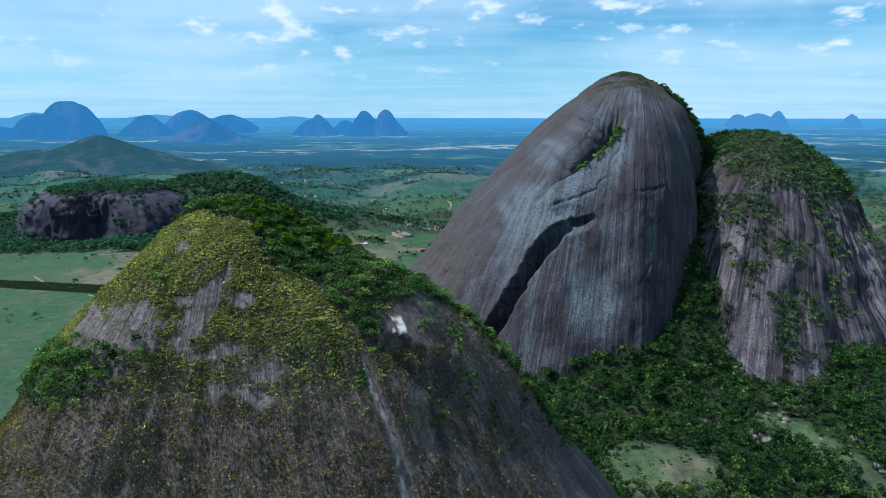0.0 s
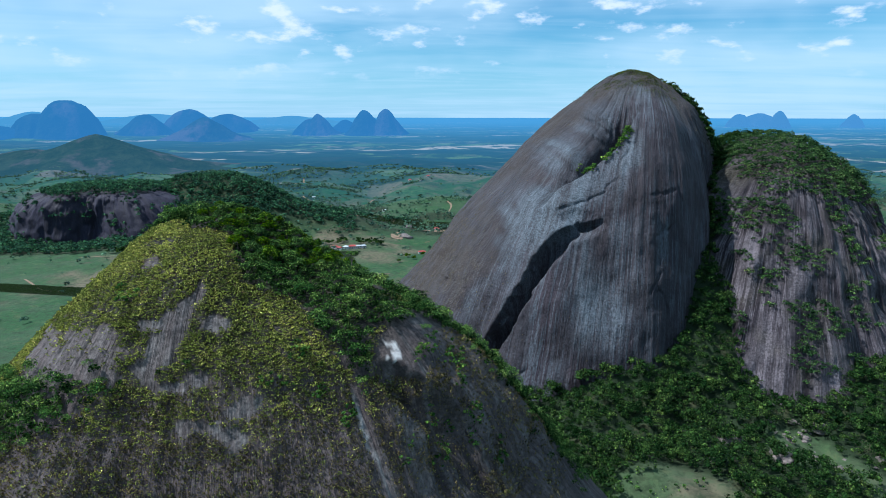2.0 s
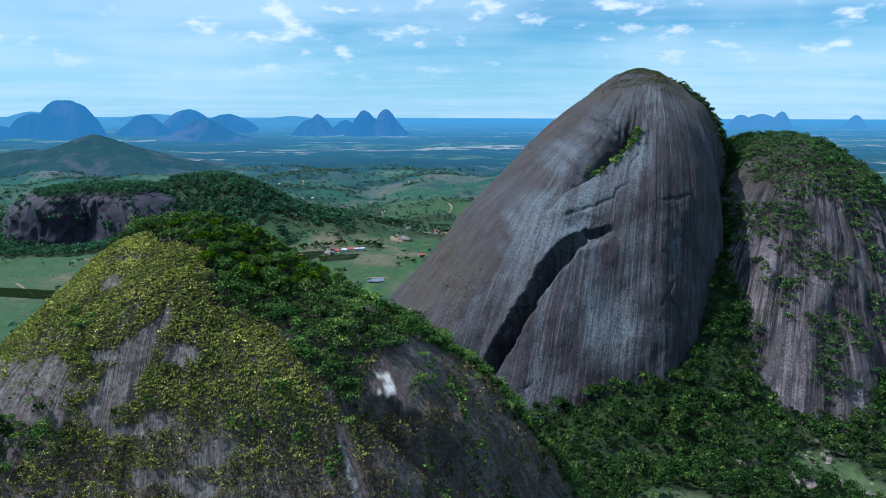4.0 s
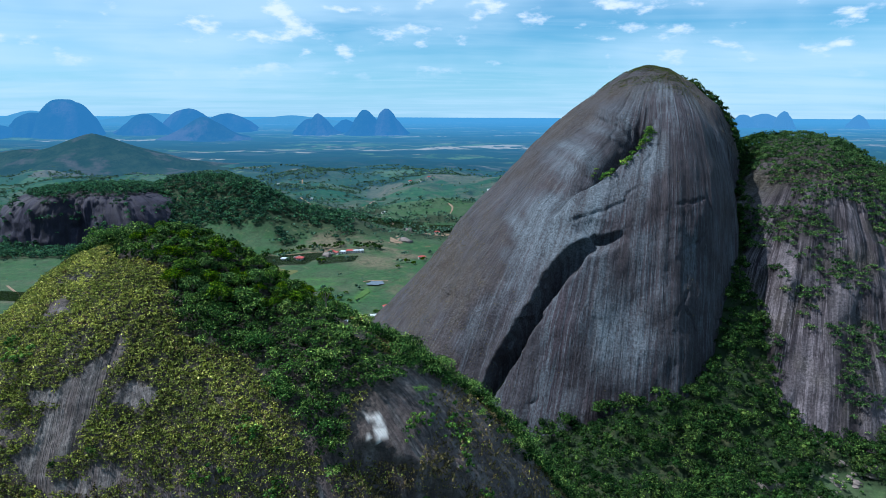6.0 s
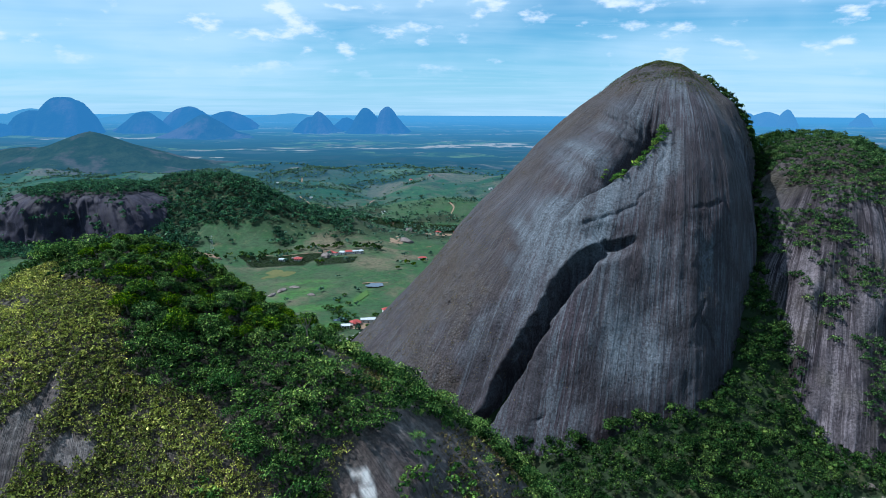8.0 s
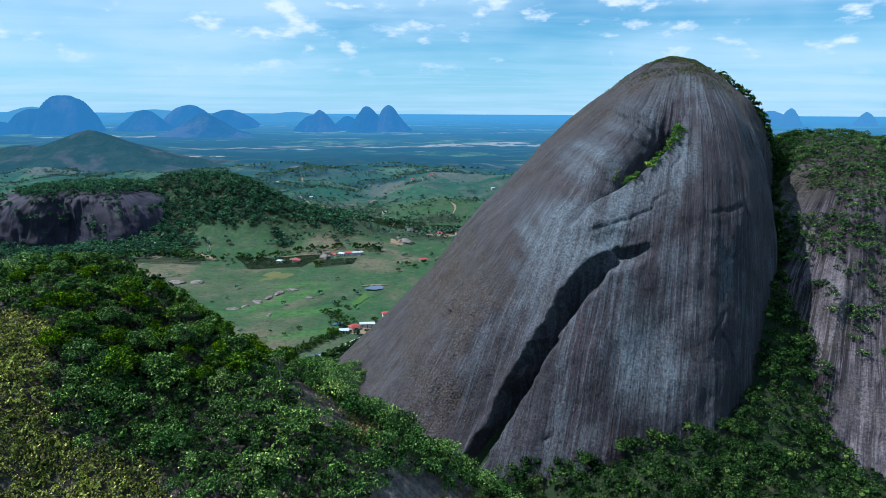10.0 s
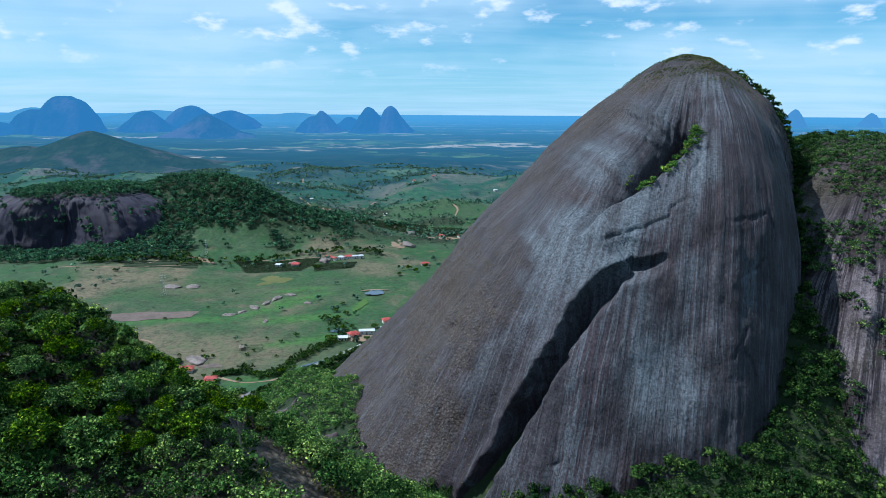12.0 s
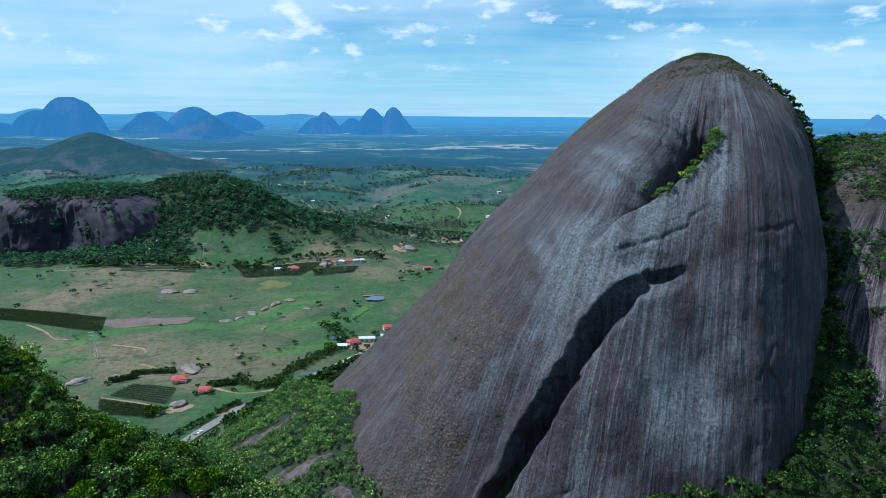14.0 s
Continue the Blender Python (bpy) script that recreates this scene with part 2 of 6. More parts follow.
def ground_material(name, air=False):
    """Pasture, worn soil and field patches laid out on the plan; far off the air's haze is painted over it as a blue
    glow.
    """
    n = Nodes(name)
    plan = n.coords("plan")
    big = n.noise(plan, 0.0042, 5, 0.6, 0.4)
    mid = n.noise(plan, 0.02, 6, 0.65, 0.3)
    fine = n.noise(plan, 0.22, 6, 0.7)
    lush, grass, dry, earth = (0.0165, 0.0600, 0.0172), (0.0270, 0.0600, 0.0250), (0.108, 0.092, 0.058), (0.140, 0.082, 0.048)
    tuss = n.noise(plan, 0.07, 8, 0.78, 0.3)
    col = n.mix(n.span(mid, 0.44, 0.56), lush, grass)
    dryness = n.math("ADD", n.math("MULTIPLY", big, 0.65), n.math("ADD", n.math("MULTIPLY", mid, 0.25), n.math("MULTIPLY", tuss, 0.2)))
    col = n.mix(n.span(dryness, 0.555, 0.645), col, dry)
    col = n.mix(n.math("MULTIPLY", n.attr("dry"), n.span(tuss, 0.40, 0.54, 0.45, 1.0)), col, dry)
    col = n.mix(n.math("MULTIPLY", n.attr("lush"), n.span(tuss, 0.40, 0.52, 0.35, 1.0)), col, (0.038, 0.115, 0.020))
    cell = n.node("ShaderNodeTexVoronoi", {"Vector": n.node("ShaderNodeVectorMath", {0: plan, 1: n.node(
        "ShaderNodeTexNoise", {"Vector": plan, "Scale": 0.006}).outputs["Color"]}, operation="ADD").outputs[0], "Scale": 0.0085})
    pick = n.node("ShaderNodeSeparateColor", {0: cell.outputs["Color"]}).outputs
    patch = n.attr("patch")
    col = n.mix(n.math("MULTIPLY", patch, 0.45), col, (0.026, 0.052, 0.024))
    col = n.mix(n.math("MULTIPLY", patch, n.span(pick[0], 0.62, 0.66, 0.0, 0.6)), col, (0.022, 0.046, 0.020))
    col = n.mix(n.math("MULTIPLY", patch, n.span(pick[1], 0.84, 0.86, 0.0, 0.8)), col, (0.125, 0.100, 0.078))
    col = n.mix(n.math("MULTIPLY", patch, n.span(pick[2], 0.74, 0.76, 0.0, 0.8)), col, (0.072, 0.120, 0.042))
    col = n.mix(n.span(n.noise(plan, 0.016, 8, 0.78), 0.62, 0.68, 0.0, 0.8), col, earth)
    far_wood = n.span(n.noise(n.coords("plan", (1, 0.6, 1)), 0.0048, 6, 0.66, 0.6), 0.505, 0.535)
    scrub = n.math("MULTIPLY", n.span(n.noise(plan, 0.045, 7, 0.78), 0.53, 0.60), n.span(big, 0.40, 0.56))
    col = n.mix(n.math("MULTIPLY", scrub, 0.75), col, (0.018, 0.036, 0.014))
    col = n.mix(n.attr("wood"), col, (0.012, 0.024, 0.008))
    col = n.mix(n.span(tuss, 0.50, 0.60, 0.0, 0.7), col, n.mix(0.65, col, (0.012, 0.024, 0.008)))
    col = n.mix(n.span(tuss, 0.47, 0.38, 0.0, 0.5), col, n.mix(0.45, col, (0.14, 0.125, 0.06)))
    col = n.mix(n.span(fine, 0.48, 0.60, 0.0, 0.65), col, n.mix(0.65, col, (0.012, 0.022, 0.008)))
    belt = n.math("MULTIPLY", n.span(n.noise(n.coords("plan", (0.35, 1, 1)), 0.0013, 6, 0.66, 0.5), 0.455, 0.490), n.attr("belt"))
    field = n.math("MULTIPLY", n.span(n.noise(n.coords("plan", (0.3, 1, 1)), 0.0019, 5, 0.65, 0.5), 0.53, 0.57), n.attr("belt"))
    col = n.mix(n.math("MULTIPLY", field, 0.9), col, (0.27, 0.23, 0.19))
    col = n.mix(n.math("MULTIPLY", n.math("MULTIPLY", patch, far_wood), n.span(n.attr("belt"), 0.0, 0.4, 0.15, 0.95)), col, (0.010, 0.026, 0.016))
    col = n.mix(n.math("MULTIPLY", belt, 0.92), col, (0.006, 0.018, 0.014))
    if not air:
        return n.finish(col, 0.95, n.bump(n.math("ADD", fine, mid), 0.6, 0.8))
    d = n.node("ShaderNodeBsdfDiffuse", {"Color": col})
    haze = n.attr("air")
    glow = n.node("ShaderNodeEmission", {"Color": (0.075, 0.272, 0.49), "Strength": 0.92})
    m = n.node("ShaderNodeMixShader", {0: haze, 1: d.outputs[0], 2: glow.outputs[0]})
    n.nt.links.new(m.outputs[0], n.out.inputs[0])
    return n.mat


def far_hill_material(name, air, glow_colour):
    """Wooded gneiss hill with the haze of kilometres of air painted in as a blue glow: a distance backdrop."""
    n = Nodes(name)
    obj = n.coords("Object")
    v = n.noise(obj, 0.012, 6, 0.7)
    rock = n.noise(n.coords("Object", (1, 1, 0.3)), 0.006, 5, 0.6)
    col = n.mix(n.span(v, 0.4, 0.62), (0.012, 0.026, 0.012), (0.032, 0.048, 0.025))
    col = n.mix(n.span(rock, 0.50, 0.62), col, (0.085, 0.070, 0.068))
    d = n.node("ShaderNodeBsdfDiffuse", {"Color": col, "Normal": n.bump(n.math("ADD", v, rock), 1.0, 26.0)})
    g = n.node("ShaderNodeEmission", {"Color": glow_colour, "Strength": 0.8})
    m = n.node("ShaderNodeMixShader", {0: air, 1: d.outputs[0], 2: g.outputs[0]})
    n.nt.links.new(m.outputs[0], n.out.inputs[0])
    return n.mat


M_ROCK = rock_material("gneiss", (0.0128, 0.0088, 0.0126), (0.0318, 0.0238, 0.0305), (0.088, 0.106, 0.124), (0.0560, 0.0385, 0.0300), 1.0, 1.0)
M_ROCK_RIGHT = rock_material("purple_gneiss", (0.0070, 0.0042, 0.0068), (0.0152, 0.0098, 0.0145), (0.150, 0.132, 0.146), (0.040, 0.034, 0.017), 1.25, 0.7)
M_ROCK_FRONT = rock_material("lichened_gneiss", (0.040, 0.0285, 0.0275), (0.080, 0.0600, 0.0570), (0.140, 0.128, 0.122), (0.056, 0.050, 0.030), 0.5, 0.7)
# purple rock with extra blue: distance haze put into the cliff's colours
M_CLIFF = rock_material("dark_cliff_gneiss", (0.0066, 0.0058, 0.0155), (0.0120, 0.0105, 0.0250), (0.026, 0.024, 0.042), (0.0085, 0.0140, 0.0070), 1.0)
M_BOULDER = plain_material("boulder_gneiss", (0.060, 0.052, 0.050), (0.205, 0.172, 0.158), 0.9, 0.85, 0.6)
M_LEAF = leaf_material("forest_leaves", (0.0074, 0.0258, 0.0060), (0.0290, 0.0820, 0.0110), (0.078, 0.146, 0.0180), 1.1)
# forest leaves in a brighter copy, to offset the main rock's shadow
M_LEAF_LIFTED = leaf_material("lifted_ledge_leaves", (0.0110, 0.0370, 0.0100), (0.042, 0.112, 0.0170), (0.100, 0.180, 0.0250), 1.1)
M_LEAF_NEAR = leaf_material("tree_leaves", (0.0125, 0.0420, 0.0070), (0.072, 0.190, 0.0160), (0.270, 0.410, 0.0330), 2.2)
M_LEAF_SLOPE = leaf_material("scrub_leaves", (0.0200, 0.0660, 0.0085), (0.074, 0.188, 0.0140), (0.175, 0.300, 0.0220), 1.3)
# far leaves are bluer and lighter: distance haze put into their colour
M_LEAF_HAZED = leaf_material("hazed_forest_leaves", (0.0340, 0.0860, 0.0640), (0.062, 0.136, 0.0850), (0.090, 0.165, 0.092), 0.35)
M_SHRUB = leaf_material("tuft_leaves", (0.100, 0.128, 0.034), (0.290, 0.342, 0.066), (0.550, 0.560, 0.155), 2.4)
M_SCRUB = leaf_material("dry_scrub", (0.098, 0.094, 0.048), (0.195, 0.176, 0.080), (0.29, 0.255, 0.13), 2.4)
M_CAP = leaf_material("summit_grass", (0.040, 0.060, 0.020), (0.085, 0.115, 0.030), (0.15, 0.17, 0.05), 2.0)
M_BARK = plain_material("bark", (0.07, 0.055, 0.045), (0.20, 0.17, 0.14), 3.0, 0.95, 0.5)
M_GROUND = ground_material("pasture")
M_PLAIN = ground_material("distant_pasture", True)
M_COFFEE = leaf_material("coffee_leaves", (0.0128, 0.0288, 0.008), (0.024, 0.048, 0.0128), (0.036, 0.064, 0.016))
M_TILLED = plain_material("tilled_soil", (0.0713, 0.0555, 0.0495), (0.1237, 0.096, 0.0825), 0.35, 0.95, 0.5)
M_DIRT = plain_material("pale_dirt", (0.136, 0.092, 0.06), (0.224, 0.16, 0.108), 0.6, 0.95, 0.3)
M_ASPHALT = plain_material("sunlit_asphalt", (0.096, 0.096, 0.096), (0.152, 0.1504, 0.148), 0.8, 0.9, 0.1)
M_PAINT = plain_material("road_paint", (0.60, 0.60, 0.56), (0.75, 0.75, 0.72), 2.0, 0.8)
M_ROOF = plain_material("red_roof_tiles", (0.24, 0.036, 0.034), (0.33, 0.070, 0.058), 1.2, 0.7, 0.2)
M_ROOF_GREY = plain_material("grey_sheet_roof", (0.30, 0.33, 0.36), (0.50, 0.52, 0.54), 0.7, 0.5)
M_WALL = plain_material("white_wall", (0.44, 0.43, 0.41), (0.62, 0.60, 0.57), 1.0, 0.9)
M_DARK = plain_material("dark_opening", (0.03, 0.03, 0.03), (0.06, 0.06, 0.06), 1.0, 0.6)
M_GRASS_WET = plain_material("bright_reeds", (0.0304, 0.0784, 0.0128), (0.0496, 0.0976, 0.0192), 0.4, 0.95, 0.4)
M_STEEL = plain_material("galvanised_steel", (0.35, 0.36, 0.37), (0.5, 0.51, 0.52), 2.0, 0.5)


def water_material():
    n = Nodes("pond_water")
    w = n.noise(n.coords("Object"), 0.7, 4, 0.6)
    return n.finish((0.035, 0.060, 0.085), 0.08, n.bump(w, 0.06, 0.1), **{"Specular IOR Level": 0.6})


M_WATER = water_material()

# ---- mesh tools ----
def mesh_from(name, verts, faces, material, uv=None, shade=True, **fields):
    """A mesh from arrays: verts (n, 3), faces (m, 3 or 4), per-vertex uv and float or vector fields."""
    me = bpy.data.meshes.new(name)
    verts, faces = np.ascontiguousarray(verts, np.float32), np.ascontiguousarray(faces, np.int32)
    k = faces.shape[1]
    me.vertices.add(len(verts))
    me.vertices.foreach_set("co", verts.ravel())
    me.loops.add(faces.size)
    me.loops.foreach_set("vertex_index", faces.ravel())
    me.polygons.add(len(faces))
    me.polygons.foreach_set("loop_start", np.arange(0, faces.size, k, dtype=np.int32))
    me.update(calc_edges=True)
    if shade:
        me.polygons.foreach_set("use_smooth", np.ones(len(faces), bool))
    if uv is not None:
        layer = me.uv_layers.new(name="UVMap")
        layer.data.foreach_set("uv", np.ascontiguousarray(uv[faces.ravel()], np.float32).ravel())
    for key, values in fields.items():
        values = np.asarray(values, np.float32)
        kind = "FLOAT" if values.ndim == 1 else "FLOAT_VECTOR"
        a = me.attributes.new(key, kind, "POINT")
        a.data.foreach_set("value" if values.ndim == 1 else "vector", values.ravel())
    me.materials.append(material)
    me.validate()
    return me


def grid_faces(rows, cols, wrap=False):
    i = np.arange(rows - 1)[:, None]
    j = np.arange(cols if wrap else cols - 1)[None, :]
    j2 = (j + 1) % cols
    return np.stack([i * cols + j, i * cols + j2, (i + 1) * cols + j2, (i + 1) * cols + j], -1).reshape(-1, 4)


def part(name, bm, material, parent, label=""):
    me = bpy.data.meshes.new(name)
    bm.to_mesh(me)
    bm.free()
    me.materials.append(material)
    ob = new(name, me)
    ob.parent = parent
    if label:
        ob["label"] = label
    return ob


def joined(template, places, scales, turns, tilt=None):
    """Many copies of one small mesh (verts, faces) as arrays."""
    v, f = template
    n = len(places)
    c, s = np.cos(turns), np.sin(turns)
    x = v[None, :, 0] * c[:, None] - v[None, :, 1] * s[:, None]
    y = v[None, :, 0] * s[:, None] + v[None, :, 1] * c[:, None]
    z = np.broadcast_to(v[None, :, 2], x.shape)
    p = np.stack([x, y, z], -1) * scales[:, None, None]
    if tilt is not None:
        p[..., 0] += p[..., 2] * tilt[:, 0, None]
        p[..., 1] += p[..., 2] * tilt[:, 1, None]
    p = p + places[:, None, :]
    faces = f[None] + (np.arange(n) * len(v))[:, None, None]
    return p.reshape(-1, 3), faces.reshape(-1, f.shape[1])


def sprinkle(rng, verts, faces, density, mask):
    """Random places on a quad surface: about density a square metre where mask(p, normal) lets them be."""
    q = verts[faces]
    a, b = q[:, 2] - q[:, 0], q[:, 3] - q[:, 1]
    nrm = np.cross(a, b)
    area = np.linalg.norm(nrm, axis=1) * 0.5
    nrm = nrm / np.maximum(area * 2, 1e-9)[:, None]
    nrm *= np.sign(nrm[:, 2:3] + 1e-9)
    mid = q.mean(1)
    chance = area * density * np.clip(mask(mid, nrm), 0, 1)
    count = rng.poisson(chance)
    who = np.repeat(np.arange(len(faces)), count)
    u, w = rng.random((2, len(who), 1))
    qq = q[who]
    p = (qq[:, 0] * (1 - u) + qq[:, 1] * u) * (1 - w) + (qq[:, 3] * (1 - u) + qq[:, 2] * u) * w
    return p, nrm[who]


# ---- land form ----
VALLEY, NEAR, REACH = -205.0, 2500.0, 4900.0
# low swells that carry the forested apron under the rocks: x, y, half widths, height
MOUNDS = ((190, 450, 110, 120, 78), (235, 500, 90, 90, 114), (150, 360, 60, 60, 23), (130, 300, 90, 70, -31),
          (220, 280, 100, 80, 48), (60, 250, 110, 90, 46), (-20, 360, 80, 80, 3), (60, 400, 130, 110, 98),
          (280, 380, 90, 90, 18), (-70, 400, 60, 70, 14), (120, 180, 120, 90, 15),
          (-385, 1130, 140, 110, 42), (-260, 1080, 150, 90, 26), (-560, 1150, 260, 90, 40), (25, 300, 45, 40, -16), (-92, 465, 36, 52, 20), (166, 343, 18, 30, -9), (143, 350, 12, 30, 4))


def depth_of(x, y):
    return (np.abs(y) ** 8 + (0.72 * np.abs(x)) ** 8) ** 0.125 + 1e-6


def unrolled(d):
    """The plan's distance for a distance in the scene: past NEAR the plain is folded up towards the horizon."""
    share = np.clip((d - NEAR) / (REACH - NEAR + 20), 0, 0.9999)
    return np.where(d > NEAR, NEAR / (1 - share), d)


def ground_z(x, y):
    x, y = np.asarray(x, float), np.asarray(y, float)
    d = depth_of(x, y)
    far = unrolled(d)
    z = (VALLEY + 16.0) * d / far - 16.0
    px, py = x * far / d, y * far / d
    roll = smooth(d, 650, 1500) * (0.25 + 0.75 * smooth(far, 3600, 1500))
    z = z + (fbm(px / 190, py / 190, 0, 3, 11) * (3.0 + 9.0 * roll) + np.abs(fbm(px / 420, py / 420, 0, 2, 17)) * 34 * roll) * d / far
    for mx, my, rx, ry, h in MOUNDS:
        z = z + h * np.exp(-((x - mx) / rx) ** 2 - ((y - my) / ry) ** 2)
    rough = smooth(z, VALLEY + 12, VALLEY + 45) * smooth(d, 1700, 1300)
    return z + rough * fbm(x / 34, y / 34, 0, 4, 5) * 4.0


def near_lowland(x, y):
    """Where woods, dry pasture and patchwork lie on the plan."""
    d = depth_of(x, y)
    apron = np.zeros_like(x)
    for mx, my, rx, ry, h in MOUNDS:
        apron = apron + h * np.exp(-((x - mx) / rx) ** 2 - ((y - my) / ry) ** 2)
    return d, apron


def wood_mask(x, y):
    d, apron = near_lowland(x, y)
    edge = fbm(x / 40, y / 40, 0, 3, 31) * 14
    wood = smooth(apron + edge, 14, 24)
    # the grassy clearing and the boulder strewn pasture below the rocks
    glade = np.exp(-((x - 92) / 27) ** 2 - ((y - 236) / 17) ** 2) * 1.5
    lane = (x - 172) + (y - 262) * 0.55
    glade = glade + np.exp(-(lane / (11 + 5 * fbm(x / 30, y / 30, 0, 2, 7))) ** 2) * smooth(y, 292, 270) * smooth(y, 130, 170) * 1.6
    # open pasture on the near flank of the wooded hill
    glade = glade + np.exp(-((x + 255) / 70) ** 2 - ((y - 1000) / 42) ** 2) * 1.3 * (0.6 + fbm(x / 35, y / 35, 0, 2, 8))
    # thickets between the road and the rock's foot
    off = (x + 182) * 0.874 - (y - 438) * 0.485 + edge * 0.3
    wood = np.maximum(wood, smooth(off, 7, 11) * smooth(off, 90, 60) * smooth(y, 478, 500) * smooth(y, 700, 660))
    foot = smooth(np.exp(-((y - 946 - edge) / 40) ** 2) * smooth(x, -330, -390) + smooth(x, -680, -720) * smooth(y, 905, 945) * smooth(y, 1260, 1200), 0.35, 0.55)
    return np.clip(np.maximum(wood, foot) - smooth(glade, 0.35, 0.7), 0, 1)


def valley_wood(x, y):
    """The woods between the far pastures: long belts and patches with ragged rims."""
    v = fbm(x / 210, y / 150, 0, 3, 341) + 0.35 * fbm(x / 45, y / 45, 0, 3, 343)
    return smooth(v, 0.16, 0.28) * smooth(y, 960, 1080) * smooth(y, 2450, 2300) * (np.abs(x) < 0.9 * y)


def build_ground():
    front = np.linspace(radians(50), radians(130), 400)
    rest = np.linspace(radians(130), radians(410), 80)[1:-1]
    ang = np.concatenate([front, rest])
    rows = 330
    ca, sa = np.cos(ang), np.sin(ang)
    rim = REACH / depth_of(ca, sa)
    step = (0.5 / REACH) ** (1 - np.concatenate([[0, 0.25, 0.45], np.linspace(0.5, 1, rows - 3)]))
    x, y = step[:, None] * (rim * ca)[None], step[:, None] * (rim * sa)[None]
    z = ground_z(x, y)
    d = depth_of(x, y)
    far = unrolled(d)
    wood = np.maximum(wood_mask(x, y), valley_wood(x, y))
    dry = np.clip(np.exp(-((x + 218) / 82) ** 2 - ((y - 608) / 38) ** 2) * 2.0, 0, 1)
    dry = np.maximum(dry, 0.35 * np.clip(np.exp(-((x - 95) / 44) ** 2 - ((y - 235) / 30) ** 2) * 1.5, 0, 1))
    dry = np.maximum(dry, 0.35 * np.exp(-((x + 300) / 150) ** 2 - ((y - 800) / 40) ** 2))
    dry = np.maximum(dry, np.clip(np.exp(-((x + 100) / 26) ** 2 - ((y - 885) / 28) ** 2) * 1.5, 0, 1))
    lane = (x - 172) + (y - 262) * 0.55
    dry = np.maximum(dry, 0.35 * np.exp(-(lane / 24) ** 2) * smooth(y, 310, 280))
    lush = np.zeros_like(x)
    for lx, ly, rx, ry, turn in ((-150, 700, 46, 12, 0.35), (-165, 765, 40, 9, 0.6), (-330, 655, 40, 9, 0.9), (-190, 728, 44, 8, 0.75), (-172, 800, 40, 8, 0.3), (-130, 640, 50, 7, 0.5), (-330, 600, 30, 12, 0.6), (-270, 692, 60, 9, 0.1), (-140, 560, 30, 6, 0.7), (-93, 742, 7, 30, -0.2)):
        u, v = (x - lx) * math.cos(turn) + (y - ly) * math.sin(turn), (y - ly) * math.cos(turn) - (x - lx) * math.sin(turn)
        lush = np.maximum(lush, np.clip(1.7 * np.exp(-(u / rx) ** 2 - (v / ry) ** 2) - 0.2, 0, 1))
    patch = smooth(far, 1300, 2100)
    # share of the painted haze glow, rising with distance
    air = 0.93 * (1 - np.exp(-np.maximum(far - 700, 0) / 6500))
    plan = np.stack([x * far / d, y * far / d, np.zeros_like(x)], -1)
    verts = np.stack([x, y, z], -1)
    cols = len(ang)
    split = int(np.searchsorted(step * REACH, 1400))
    cut = lambda a, i, j: a[i:j].reshape(-1, *a.shape[2:])
    made = []
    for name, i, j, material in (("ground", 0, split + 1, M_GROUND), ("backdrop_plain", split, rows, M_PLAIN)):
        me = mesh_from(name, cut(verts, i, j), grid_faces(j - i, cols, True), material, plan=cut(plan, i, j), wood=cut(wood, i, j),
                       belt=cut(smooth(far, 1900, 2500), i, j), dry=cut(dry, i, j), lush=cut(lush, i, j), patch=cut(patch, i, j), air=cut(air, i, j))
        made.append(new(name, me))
    tagged(made[0], "green valley pasture with dry worn patches", "ground", kind="structure")
    tagged(made[1], "hazy blue-green farmland plain reaching the horizon", "backdrop", kind="structure")


build_ground()


# ---- rock domes ----
def catmull(table, at):
    """Rows of table read at fractional row numbers, smoothly."""
    n = len(table)
    i = np.clip(np.floor(at).astype(int), 0, n - 2)
    t = (at - i)[:, None]
    p = [table[np.clip(i + o, 0, n - 1)] for o in (-1, 0, 1, 2)]
    return 0.5 * (2 * p[1] + (p[2] - p[0]) * t + (2 * p[0] - 5 * p[1] + 4 * p[2] - p[3]) * t ** 2 + (3 * p[1] - p[0] - 3 * p[2] + p[3]) * t ** 3)


def dome_surface(centre, levels, girth, front, steps, rise):
    """A rock dome from its girth: for each bearing (degrees) the radius at each level. Rows run down from the top."""
    bearings = sorted(girth)
    table = np.array([girth[b] for b in bearings], float)
    a0, a1 = front
    dense = np.linspace(a0, a1, steps)
    rest = np.linspace(a1, a0 + 360, max(24, steps // 8))[1:-1]
    ang = np.concatenate([dense, rest])
    ring = np.concatenate([np.array(bearings[-2:]) - 360.0, np.array(bearings, float), np.array(bearings[:2]) + 360.0])
    wide = np.concatenate([table[-2:], table, table[:2]])
    radius = catmull(wide, np.interp((ang - bearings[0]) % 360 + bearings[0], ring, np.arange(len(ring))))
    mean = table.mean(0)
    length = np.concatenate([[0], np.cumsum(np.hypot(np.diff(mean), np.diff(levels)))])
    at = np.interp(np.linspace(0, length[-1], rise), length, np.arange(len(levels)))
    z = catmull(np.array(levels, float)[:, None], at)[:, 0]
    r = np.maximum(catmull(radius.T, at), 0.02)
    a = np.radians(ang)[None, :]
    p = np.stack([centre[0] + r * np.cos(a), centre[1] + r * np.sin(a), np.broadcast_to(z[:, None], r.shape)], -1)
    out = np.stack([np.broadcast_to(np.cos(a), r.shape), np.broadcast_to(np.sin(a), r.shape), np.zeros_like(r)], -1)
    flow = np.stack([np.broadcast_to(a, r.shape) * mean.max() * 0.6, np.broadcast_to(np.linspace(0, length[-1], rise)[:, None], r.shape)], -1)
    return p, out, flow


